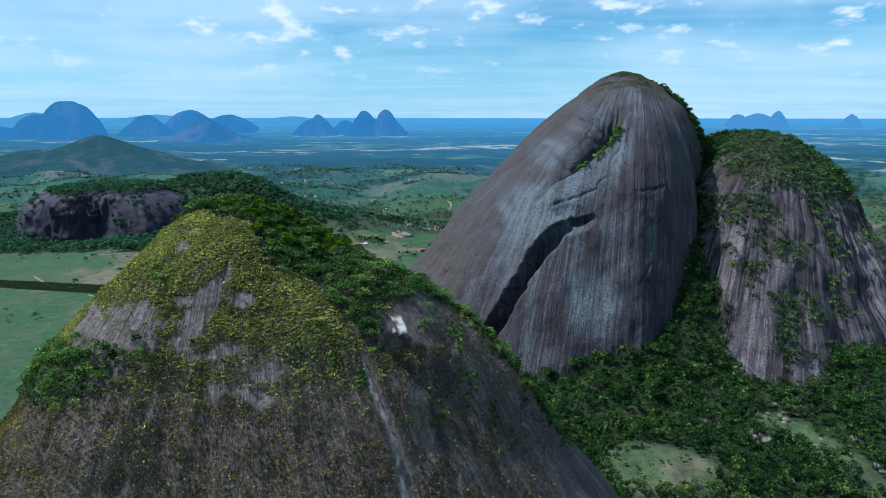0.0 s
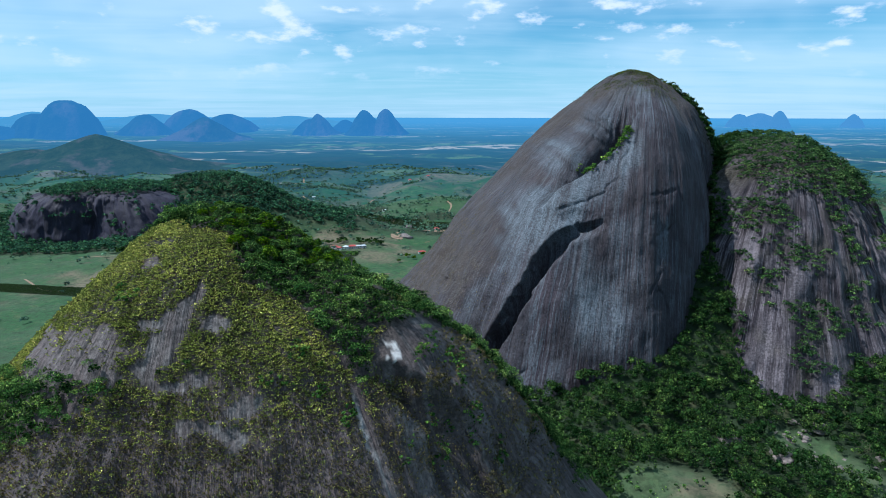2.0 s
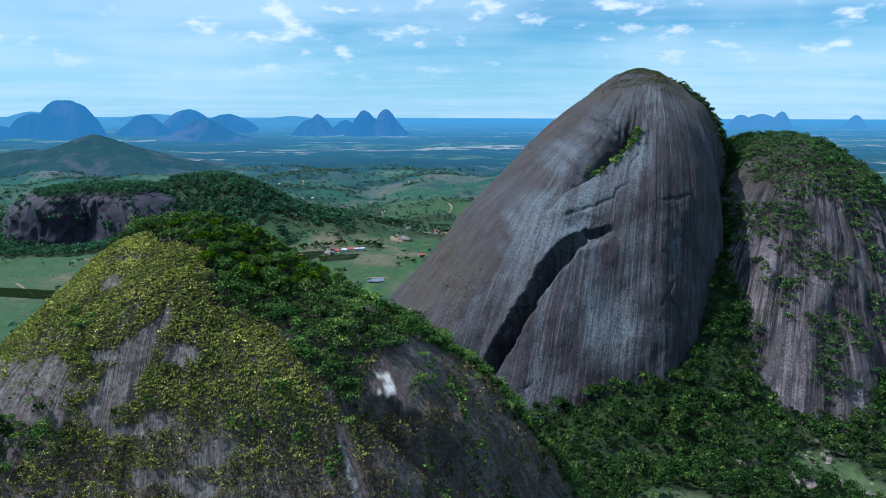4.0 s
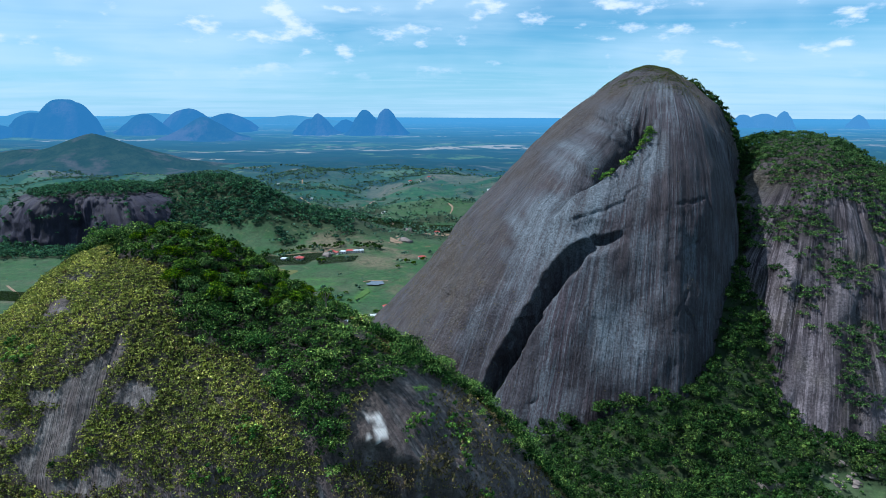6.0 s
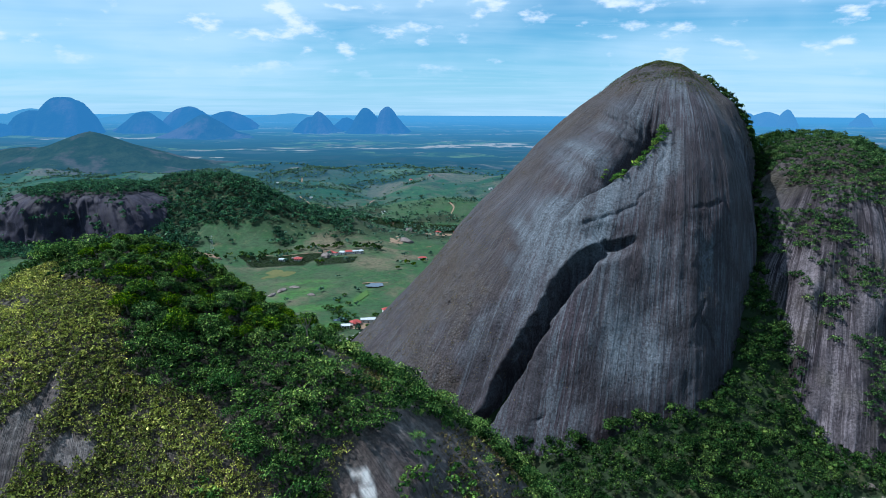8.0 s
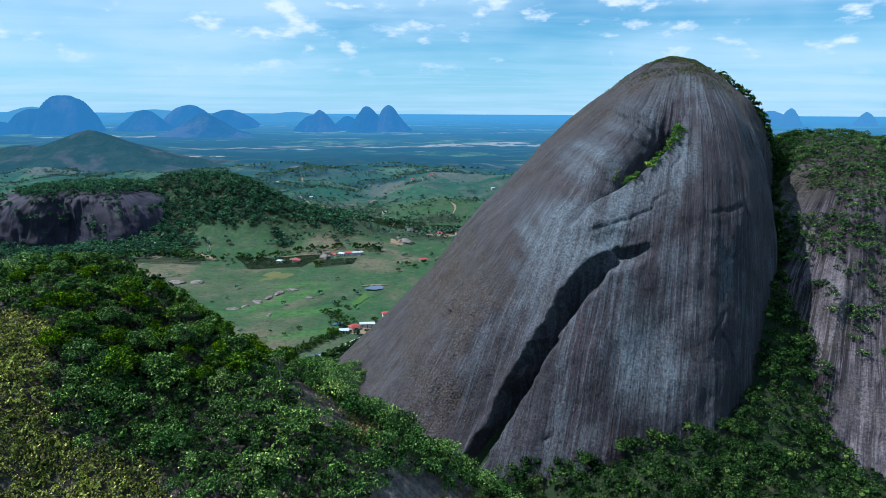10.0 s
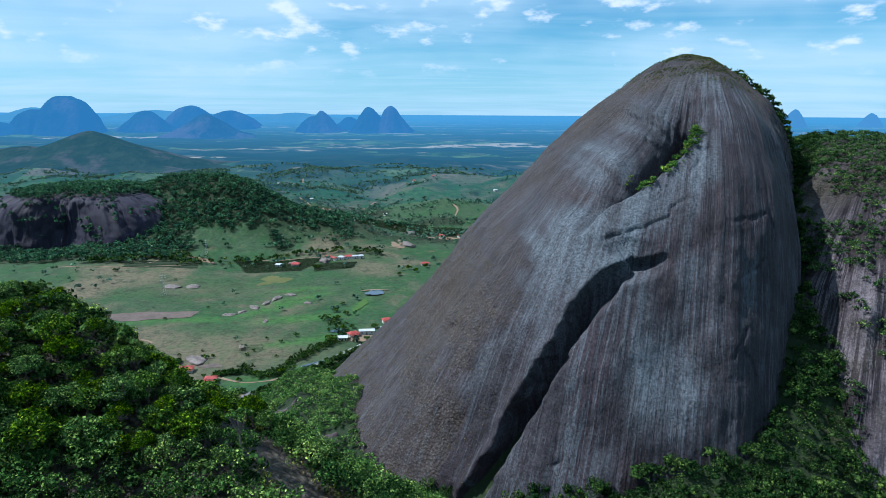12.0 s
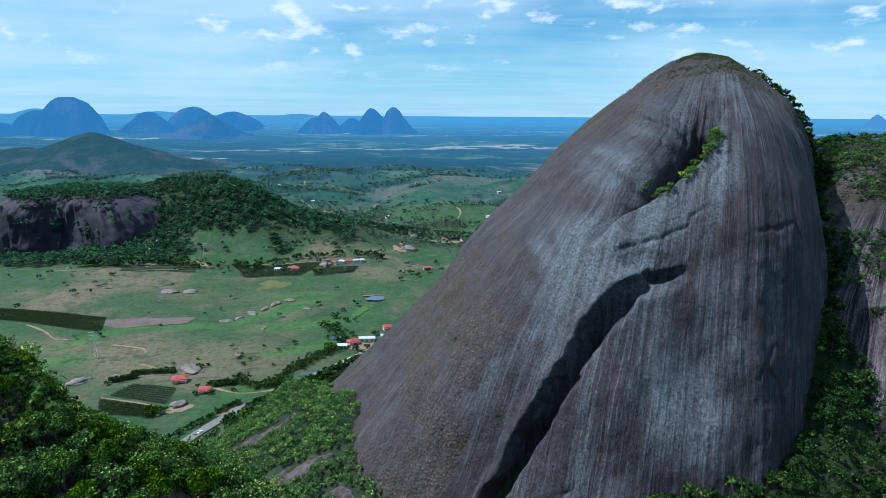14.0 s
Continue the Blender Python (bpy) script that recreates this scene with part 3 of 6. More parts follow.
def line_offsets(x, z, line):
    """Signed distance from a line in the face (positive to its upper left), and how far along it one is (0 to 1)."""
    best = np.full(x.shape, 1e9)
    sign = np.ones(x.shape)
    along = np.zeros(x.shape)
    total = sum(math.dist(a, b) for a, b in zip(line, line[1:]))
    gone = 0.0
    for (ax, az), (bx, bz) in zip(line, line[1:]):
        ux, uz = bx - ax, bz - az
        size = math.hypot(ux, uz)
        t = np.clip(((x - ax) * ux + (z - az) * uz) / size ** 2, 0, 1)
        dx, dz = x - ax - t * ux, z - az - t * uz
        d = np.hypot(dx, dz)
        near = d < best
        best = np.where(near, d, best)
        sign = np.where(near, np.sign(dx * uz - dz * ux + 1e-9), sign)
        along = np.where(near, (gone + t * size) / total, along)
        gone += size
    return best * sign, along


def normals_of(p):
    n = np.cross(np.gradient(p, axis=1), np.gradient(p, axis=0))
    n /= np.maximum(np.linalg.norm(n, axis=-1, keepdims=True), 1e-9)
    return n * np.sign(n[..., 2:3] + 1e-9)


def crack(p, line, depth, width):
    s, t = line_offsets(p[..., 0], p[..., 2], line)
    wobble = 0.7 * fbm(p[..., 0] / 3, p[..., 2] / 3, 0, 2, 71)
    ends = smooth(t, 0, 0.15) * smooth(t, 1, 0.85)
    return -depth * np.exp(-((s + wobble) / width) ** 2) * ends


def rock_body(name, p, flow, material, label, pale, soil, bare=0.0):
    rows, cols = p.shape[:2]
    f = grid_faces(rows, cols, True)[:, ::-1]
    me = mesh_from(name, p.reshape(-1, 3), f, material, flow.reshape(-1, 2), pale=pale.ravel(), soil=soil.ravel(), bare=(soil * 0 + bare).ravel())
    ob = new(name, me)
    tagged(ob, label, "rock", kind="structure")
    return p.reshape(-1, 3), f


def overhang(p, line, width, depth, sharp, drop, swell, seed):
    """A hollow above a crease line: the face falls in below a rim, deepest at the crease, and steps out again below it.
    width and depth are given at even steps along the line. Returns how far the face stands in or out."""
    curve = catmull(np.array(line, float), np.linspace(0, len(line) - 1, 8 * len(line)))
    s, t = line_offsets(p[..., 0], p[..., 2], [tuple(c) for c in curve])
    s = s + 0.9 * fbm(p[..., 0] / 8, p[..., 2] / 8, 0, 3, seed)
    at = np.linspace(0, 1, len(width))
    w, d = np.interp(t, at, width), np.interp(t, at, depth)
    inside = np.clip(1 - s / w, 0, 1) ** sharp * (s >= 0) + smooth(s, -drop, 0.0) * (s < 0)
    brow = np.exp(-((s - w) / (0.5 * w)) ** 2) * smooth(s, 0.55 * w, w)
    return -d * inside + swell * brow * np.clip(d / max(depth), 0, 1)


def main_rock():
    levels = (34, 29, 14, -10, -40, -80, -130, -230)
    girth = {180: (0, 18, 42, 70, 102, 136, 180, 290), 205: (0, 20, 45, 74, 108, 148, 194, 290),
             220: (0, 22, 50, 86, 126, 166, 200, 260), 235: (0, 24, 58, 106, 140, 164, 184, 225),
             247: (0, 26, 62, 107, 136, 153, 170, 200), 258: (0, 27, 64, 106, 128, 143, 158, 180),
             272: (0, 24, 52, 82, 100, 112, 124, 140), 290: (0, 21, 42, 60, 68, 76, 86, 100),
             330: (0, 16, 31, 47, 56, 62, 70, 80), 360: (0, 15, 31, 50, 61, 70, 80, 90),
             420: (0, 25, 50, 75, 95, 115, 140, 180), 480: (0, 25, 50, 75, 100, 130, 160, 220)}
    p, out, flow = dome_surface((143, 470), levels, girth, (165, 315), 580, 350)
    x, y, z = p[..., 0], p[..., 1], p[..., 2]
    push = fbm(x / 60, y / 60, z / 60, 3, 41) * 3.0 + fbm(x / 12, y / 12, z / 16, 4, 43) * 0.9
    face = smooth(y, 455, 420)
    slot = ((88, -56.8), (79.5, -59.6), (72.5, -61.8), (66.5, -64.6), (60.3, -72.4), (54, -79.6), (48.7, -87.8), (44.4, -93.6), (37.2, -105.2), (29, -119.7), (15.4, -142), (3.9, -162))
    hollow = ((118, 4.8), (112.5, 3), (108.5, 0), (104.5, -5.5), (95.5, -15), (84, -23.8), (74.5, -29.8), (62.5, -36.5), (56, -43), (50.5, -49.5))
    relief = overhang(p, slot, (5, 7, 7, 7, 6.2, 5.8, 5.6, 5.2, 5, 5), (0, 6, 11, 13, 13, 12, 12, 12, 11, 10), 0.5, 2.0, 3.4, 73)
    scoop = overhang(p, hollow, (10, 18, 25, 27, 23, 18, 13, 10, 8), (0, 11, 20, 22, 18, 12, 8, 5, 0), 1.3, 2.6, 3.6, 75)
    relief = relief + overhang(p, hollow, (5, 10, 16, 18, 16, 11, 8, 6, 4), (0, 12, 25, 28, 24, 15, 9, 6, 0), 1.0, 2.4, 0.0, 75)
    scoop = scoop + overhang(p, ((86, -54), (79, -58), (72, -59.5), (68, -55.5), (60, -52.5)), (5, 10, 12, 9, 5), (0, 4.5, 6.0, 4.0, 0), 1.0, 1.5, 0.6, 77)
    cracks = (((108.5, -41.5), (114, -40), (118.5, -40.5), (128, -38.5)), ((110.5, -63), (118, -59.5), (126, -54.5)), ((113, -86), (118, -97), (119, -104)),
              ((-4, -100.5), (0, -96), (4, -92)), ((10, -90.5), (12, -94), (11.5, -97)), ((-14, -145), (-3, -149), (5, -143)), ((40, -132), (45, -128), (48, -134)),
              ((128, -36), (131, -48), (130, -58)), ((112, -5), (107.5, -14), (101, -20), (96, -26)), ((97.5, -32), (92, -34), (86, -39.5), (82, -42.5), (73.5, -45.5), (57, -51.5)),
              ((67, -19), (72, -17)), ((58, -25.5), (64, -23)), ((108, -91), (113, -83), (116, -79)))
    for i, line in enumerate(cracks):
        relief = relief + crack(p, line, 1.15, 0.62)
    relief = relief + crack(p, ((-4, -100.5), (0, -96), (4, -92)), 3.0, 1.3)
    # fluting down the smooth face, strongest to the right of the slot
    flutes = fbm(flow[..., 0] / 2.6, flow[..., 1] / 80, 0, 3, 47) * (0.28 + 0.22 * smooth(x, 80, 105))
    n = normals_of(p)
    p = p + out * ((relief + flutes) * face + push * smooth(z, 33, 20))[..., None] + n * (scoop * face)[..., None]
    p[..., 2] += fbm(x / 9, y / 9, 0, 3, 57) * 1.1 * smooth(z, 12, 30) - 7.0 * smooth(x, 130, 152) * smooth(z, 4, 26)
    # pale scoured rock from the brow down past the slot, brown gravelly skin outside it
    edge, _ = line_offsets(x, z, ((128, 6), (116, 13), (104, 12), (94, 3), (83, -9), (70, -23), (57, -36), (46, -50), (36, -66), (24, -88), (12, -112)))
    edge = edge - 5 + 5 * fbm(x / 14, z / 14, 0, 3, 55)
    right = np.interp(z, (-130, -95, -62, -55, -32, -5, 15), (100, 98, 92, 90, 99, 114, 128)) + 5 * fbm(x / 12, z / 12, 0, 3, 56)
    below, _ = line_offsets(x, z, slot)
    lichen = smooth(edge, 3, -5) * smooth(x - right, 4, -6) * (0.35 + 0.65 * smooth(z, -75, -50))
    lichen = lichen * np.where(below > 0, smooth(z, -135, -95), 1.0)
    # lichen thinned above the hollow's crease: its shade is put into the colour
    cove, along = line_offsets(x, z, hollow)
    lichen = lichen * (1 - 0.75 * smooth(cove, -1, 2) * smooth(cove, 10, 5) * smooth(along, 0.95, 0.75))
    column = smooth(np.abs(x - 83 - 3 * fbm(z / 20, 0, 0, 2, 58)), 16, 6) * smooth(z, -128, -105)
    lichen = np.where(below > 0, lichen, np.where(z < -52, 0.12 * smooth(edge, 0, -8) + 0.55 * column, lichen)) * smooth(z, 24, 14)
    brow = smooth(z, -4, 12) * smooth(z, 27, 20) * smooth(x, 100, 112) * smooth(x, 150, 138)
    lichen = np.maximum(lichen, 0.9 * brow * smooth(fbm(flow[..., 0] / 1.6, flow[..., 1] / 40, 0, 3, 52), 0.02, 0.35))
    lichen = np.clip(lichen * (0.85 + 0.7 * fbm(x / 14, z / 34, 0, 4, 51)), 0, 1) * face
    gravel = np.clip(smooth(edge, -3, 9) * np.where(below > -2, 1.0, 0.0) + 0.9 * smooth(z, 6, 20) * smooth(x, 146, 120), 0, 1) * face + (1 - face)
    gravel = np.clip(gravel * (0.8 + 0.5 * fbm(x / 15, z / 15, 0, 3, 53)), 0, 1)
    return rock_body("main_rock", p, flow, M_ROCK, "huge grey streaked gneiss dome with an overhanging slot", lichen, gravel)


def right_rock():
    levels = (-14, -20, -32, -48, -70, -95, -130, -200)
    girth = {180: (0, 20, 45, 62, 75, 85, 100, 130), 215: (0, 25, 55, 80, 98, 113, 131, 160), 230: (0, 26, 58, 85, 110, 131, 153, 186),
             246: (0, 26, 56, 86, 108, 138, 164, 200), 262: (0, 24, 48, 72, 95, 112, 140, 180), 285: (0, 20, 40, 56, 78, 97, 122, 160),
             310: (0, 20, 38, 54, 72, 88, 108, 150), 340: (0, 22, 40, 52, 60, 68, 85, 120), 380: (0, 25, 45, 56, 64, 74, 90, 130),
             450: (0, 30, 60, 80, 100, 120, 150, 200)}
    p, out, flow = dome_surface((240, 450), levels, girth, (190, 350), 370, 205)
    x, y, z = p[..., 0], p[..., 1], p[..., 2]
    push = fbm(x / 40, y / 40, z / 40, 4, 61) * 5.0 + fbm(flow[..., 0] / 5, flow[..., 1] / 45, 0, 3, 63) * 2.8
    push = push + fbm(x / 9, y / 9, z / 9, 3, 65) * 0.7
    p = p + out * (push * smooth(z, -14, -24))[..., None]
    p[..., 2] += fbm(x / 25, y / 25, 0, 3, 66) * 2.0 + 4.0 * smooth(z, -45, -20) - 0.24 * np.clip(x - 226, 0, 70) * smooth(z, -95, -45)
    lichen = np.clip(0.04 + 0.7 * fbm(flow[..., 0] / 6, flow[..., 1] / 60, 0, 3, 67), 0, 1)
    # pale lichen slab, lightened to offset the main rock's shadow across it
    lichen = np.maximum(lichen, 0.85 * np.exp(-((x - 183) / 15) ** 2 - ((z + 80) / 17) ** 2) * smooth(fbm(flow[..., 0] / 4, flow[..., 1] / 30, 0, 3, 68), -0.4, 0.3))
    green = np.clip(smooth(z, -50, -34) + 0.5 * fbm(x / 14, y / 14, z / 14, 3, 69), 0, 1)
    return rock_body("right_rock", p, flow, M_ROCK_RIGHT, "purple-grey gneiss dome with pale streaks and trees", lichen, green)


def front_scars(x, z):
    """Bare washed patches among the tufts of the front dome: how bare a place is."""
    s, t = line_offsets(x, z, ((-54.0, -36.5), (-55.5, -42.0), (-58.5, -47.0), (-63.0, -54.0)))
    s = s + 1.6 * fbm(x / 3.5, z / 3.5, 0, 3, 88)
    bare = smooth(np.abs(s) / np.interp(t, (0, 0.3, 0.6, 1), (1.2, 2.2, 3.4, 3.2)), 1.15, 0.85) * smooth(t, 1.0, 0.97)
    for px, pz, rx, rz in ((-62.0, -43.6, 4.5, 1.2), (-67.6, -33.0, 2.6, 1.1), (-48.8, -43.5, 2.4, 1.6), (-55.5, -55.0, 4.0, 1.0), (-50.0, -53.5, 3.0, 1.2),
                           (-41.0, -58.0, 3.0, 2.2), (-43.0, -63.0, 3.4, 2.4), (-52.0, -61.5, 4.5, 1.4), (-76.0, -50.0, 9.5, 4.6), (-87.0, -51.5, 7.5, 6.0), (-72.0, -45.5, 4.5, 1.8)):
        bare = np.maximum(bare, smooth(np.hypot((x - px) / rx, (z - pz) / rz) + 0.45 * fbm(x / 2.2, z / 2.2, px, 3, 90), 1.15, 0.8))
    return bare


def front_rock():
    levels = (-23.5, -28.5, -37, -47, -60, -75, -95, -130, -230)
    girth = {180: (0, 15, 26, 35, 45, 57, 74, 98, 150), 200: (0, 16, 28, 37, 47, 58, 74, 98, 150), 225: (0, 22, 36, 48, 60, 72, 86, 108, 155),
             245: (0, 24, 40, 52, 64, 76, 88, 106, 150), 270: (0, 24, 40, 50, 58, 67, 79, 96, 140),
             308: (0, 17, 34, 54, 66, 77, 90, 108, 150), 327: (0, 16, 35, 58, 71, 79, 92, 115, 160), 345: (0, 8, 22, 48, 70, 84, 97, 122, 175), 360: (0, 5, 12, 26, 46, 67, 90, 118, 175),
             390: (0, 3.5, 8.5, 20, 38, 56, 76, 102, 162), 412: (0, 3.5, 7.5, 17, 33, 51, 72, 98, 160), 450: (0, 7, 12, 19, 30, 46, 68, 94, 155)}
    p, out, flow = dome_surface((-58, 188), levels, girth, (165, 420), 540, 250)
    x, y, z = p[..., 0], p[..., 1], p[..., 2]
    push = fbm(x / 30, y / 30, z / 30, 3, 81) * 1.6 + fbm(flow[..., 0] / 3, flow[..., 1] / 30, 0, 3, 83) * 0.35
    push = push + fbm(x / 4, y / 4, z / 4, 3, 85) * 0.25
    seam = ((-16, -46), (-10, -55), (-4, -62), (1, -72), (6, -86), (8, -100))
    shelf = overhang(p, ((7, -82), (3, -73), (-1, -67.5), (-5, -64), (-9, -60.5), (-13, -57), (-18, -53)), (3, 4, 5, 5, 5, 4, 3), (0, 2.5, 4.0, 4.5, 4.5, 3.5, 0), 0.5, 1.2, 1.4, 79) * smooth(y, 178, 168)
    gash = crack(p, ((26, -72), (24, -82), (20, -90)), 2.2, 1.6)
    gash = gash + crack(p, ((-2, -52), (2, -60), (7, -72), (11, -86)), 1.8, 1.2) + crack(p, ((-3, -66), (1, -76), (4, -90)), 1.8, 1.0)
    p = p + out * ((push + shelf + gash) * smooth(z, -25, -33))[..., None]
    p[..., 2] -= 2.6 * smooth(y, 177, 190) * smooth(z, -40, -27)
    scar = front_scars(x, z) * smooth(y, 172, 164)
    lichen = np.clip(scar * np.where(x < -66, 0.35, 0.9) * (0.8 + 0.5 * fbm(flow[..., 0] / 3, flow[..., 1] / 14, 0, 3, 84)) + 0.16 * smooth(z, -60, -90) * (0.2 + fbm(flow[..., 0] / 8, flow[..., 1] / 50, 0, 3, 87)), 0, 1)
    seep, run = line_offsets(x, z, ((-19, -57), (-17, -62), (-13, -70), (-10, -77), (-8, -86)))
    bare = smooth(np.abs(seep + 1.1 * fbm(x / 5, z / 4, 0, 3, 88)), 0.60, 0.12) * smooth(y, 150, 140) * smooth(run, 0.0, 0.12) * (0.42 + 0.3 * fbm(x / 2, z / 2, 0, 2, 86))
    slab = np.exp(-((x + 11.6) / 1.7) ** 2 - ((z + 51.9 + 0.3 * (x + 11.3)) / 1.9) ** 2)
    bare = np.maximum(bare, smooth(slab * (1 + 0.9 * fbm(x / 1.5, z / 1.5, 0, 3, 89)), 0.38, 0.56) * smooth(y, 165, 155))
    # pale streaks on the side face, raised to make it look better lit
    lichen = np.maximum(lichen, smooth(x, -15, -8) * smooth(fbm(flow[..., 0] / 1.8, flow[..., 1] / 40, 0, 3, 82), -0.2, 0.6) * 0.6)
    soil = np.clip(smooth(z, -58, -40) * (1 - np.clip(scar * 2, 0, 1)), 0, 1) * smooth(x, -6, -14)
    return rock_body("front_rock", p, flow, M_ROCK_FRONT, "dark lichened gneiss dome overgrown with yellow-green tufts", lichen, soil, bare)


def cliff_rock():
    levels = (-119, -122, -128, -142, -165, -190, -225)
    girth = {180: (0, 60, 110, 150, 165, 175, 190), 225: (0, 60, 105, 120, 126, 131, 142), 270: (0, 52, 77, 82, 84, 87, 96),
             315: (0, 60, 100, 120, 131, 143, 162), 360: (0, 50, 90, 130, 155, 180, 210), 450: (0, 60, 90, 120, 140, 160, 180)}
    p, out, flow = dome_surface((-565, 1082), levels, girth, (170, 370), 300, 110)
    x, y, z = p[..., 0], p[..., 1], p[..., 2]
    push = fbm(x / 60, y / 60, z / 60, 4, 91) * 9 + fbm(flow[..., 0] / 9, flow[..., 1] / 90, 0, 3, 93) * 3
    p = p + out * (push * smooth(z, -119, -127))[..., None]
    lichen = np.clip(0.05 + 0.7 * fbm(flow[..., 0] / 14, flow[..., 1] / 120, 0, 3, 95), 0, 1)
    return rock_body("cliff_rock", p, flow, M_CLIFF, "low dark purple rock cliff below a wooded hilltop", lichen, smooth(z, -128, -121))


MAIN, RIGHT, FRONT, CLIFF = main_rock(), right_rock(), front_rock(), cliff_rock()


# ---- distant hills ----
def far_hill(x, y, top, half, deep, shape, air, glow, seed, lean=0.0, label="distant haze-blue hill of bare rock and forest"):
    """A hill on the far plain: x, y of its top, the top's height, half its width and depth, and how domed it is."""
    n, m = 72, 30
    a = np.linspace(0, 2 * math.pi, n, endpoint=False)[None, :]
    r = np.linspace(0, 1, m)[:, None]
    wob = 1 + 0.16 * fbm(np.cos(a) * 1.6 + seed, np.sin(a) * 1.6, 0, 3, seed)
    px = x + half * r * np.cos(a) * wob + lean * half * r ** 2
    py = y + deep * r * np.sin(a) * wob
    foot = ground_z(px, py) - 12
    h = (np.exp(-(r / 0.46) ** -shape) * (1 - r ** 6) if shape < 0 else 1 - r ** shape if shape > 1.3 else 0.55 * (1 - r) ** 1.35 + 0.45 * np.cos(r * math.pi / 2) ** 1.6) + 0 * a
    z = foot + (top - foot) * np.clip(h, 0, 1)
    z = z + fbm(px / (half * 0.45), py / (half * 0.45), z / (half * 0.5), 4, seed + 3) * (top - foot) * 0.055 * smooth(r, 0.02, 0.3) * smooth(r, 1, 0.8)
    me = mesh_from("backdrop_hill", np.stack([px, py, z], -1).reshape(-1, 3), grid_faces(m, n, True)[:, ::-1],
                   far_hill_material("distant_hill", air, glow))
    tagged(new("backdrop_hill", me), label, "hill", kind="structure")


# glow colours of the haze painted over the hills
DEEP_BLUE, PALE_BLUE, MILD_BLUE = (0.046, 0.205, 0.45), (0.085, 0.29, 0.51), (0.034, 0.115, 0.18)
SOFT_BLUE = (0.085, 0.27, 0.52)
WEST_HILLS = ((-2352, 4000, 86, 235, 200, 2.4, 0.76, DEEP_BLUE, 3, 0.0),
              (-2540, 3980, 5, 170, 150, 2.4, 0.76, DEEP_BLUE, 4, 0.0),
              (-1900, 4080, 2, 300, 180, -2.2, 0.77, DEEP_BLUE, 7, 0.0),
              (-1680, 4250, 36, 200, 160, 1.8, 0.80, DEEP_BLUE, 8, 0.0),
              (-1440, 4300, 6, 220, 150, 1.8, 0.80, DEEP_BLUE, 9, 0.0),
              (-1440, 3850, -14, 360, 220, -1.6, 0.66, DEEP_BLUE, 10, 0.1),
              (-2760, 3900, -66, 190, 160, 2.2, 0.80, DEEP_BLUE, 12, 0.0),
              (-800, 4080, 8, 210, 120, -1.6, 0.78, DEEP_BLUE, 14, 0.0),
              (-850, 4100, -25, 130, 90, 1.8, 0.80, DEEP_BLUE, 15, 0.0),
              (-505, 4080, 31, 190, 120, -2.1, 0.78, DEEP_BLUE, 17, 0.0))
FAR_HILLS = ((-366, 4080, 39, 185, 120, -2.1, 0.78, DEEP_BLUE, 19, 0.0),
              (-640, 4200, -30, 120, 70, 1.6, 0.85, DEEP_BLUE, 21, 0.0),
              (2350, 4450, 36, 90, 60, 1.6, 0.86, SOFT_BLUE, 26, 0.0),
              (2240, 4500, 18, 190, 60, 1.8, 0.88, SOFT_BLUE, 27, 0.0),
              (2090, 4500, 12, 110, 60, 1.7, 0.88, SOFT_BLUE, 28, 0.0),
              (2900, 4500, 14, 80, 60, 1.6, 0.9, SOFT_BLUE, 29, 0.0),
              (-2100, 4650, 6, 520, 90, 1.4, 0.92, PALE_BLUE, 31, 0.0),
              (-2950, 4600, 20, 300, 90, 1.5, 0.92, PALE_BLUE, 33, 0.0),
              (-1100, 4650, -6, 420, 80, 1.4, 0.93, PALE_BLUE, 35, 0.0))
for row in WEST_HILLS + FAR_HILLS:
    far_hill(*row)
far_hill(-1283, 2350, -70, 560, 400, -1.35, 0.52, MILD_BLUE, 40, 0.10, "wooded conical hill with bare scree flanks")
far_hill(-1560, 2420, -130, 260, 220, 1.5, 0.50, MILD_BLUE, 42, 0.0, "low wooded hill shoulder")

# ---- plants ----
RNG = np.random.default_rng(4)
ICO_BM = bmesh.new()
bmesh.ops.create_icosphere(ICO_BM, subdivisions=1, radius=1.0)
ICO_V = np.array([v.co[:] for v in ICO_BM.verts])
ICO_F = np.array([[v.index for v in f.verts] for f in ICO_BM.faces])
ICO_BM.free()


def leaf_cards(rng, centres, normals, size, loose=0.55):
    """One small four-cornered spray of leaves at each place, lying roughly across the given normal."""
    n = len(centres)
    nrm = normals + rng.normal(0, loose, (n, 3))
    nrm /= np.linalg.norm(nrm, axis=1, keepdims=True)
    u = np.cross(nrm, rng.normal(0, 1, (n, 3)))
    u /= np.linalg.norm(u, axis=1, keepdims=True)
    w = np.cross(nrm, u)
    s = size * rng.uniform(0.6, 1.25, (n, 1))
    t = s * rng.uniform(0.45, 0.8, (n, 1))
    corners = np.stack([centres - u * s, centres - w * t + nrm * s * 0.15, centres + u * s, centres + w * t - nrm * s * 0.1], 1)
    return corners.reshape(-1, 3), np.arange(n * 4).reshape(n, 4)


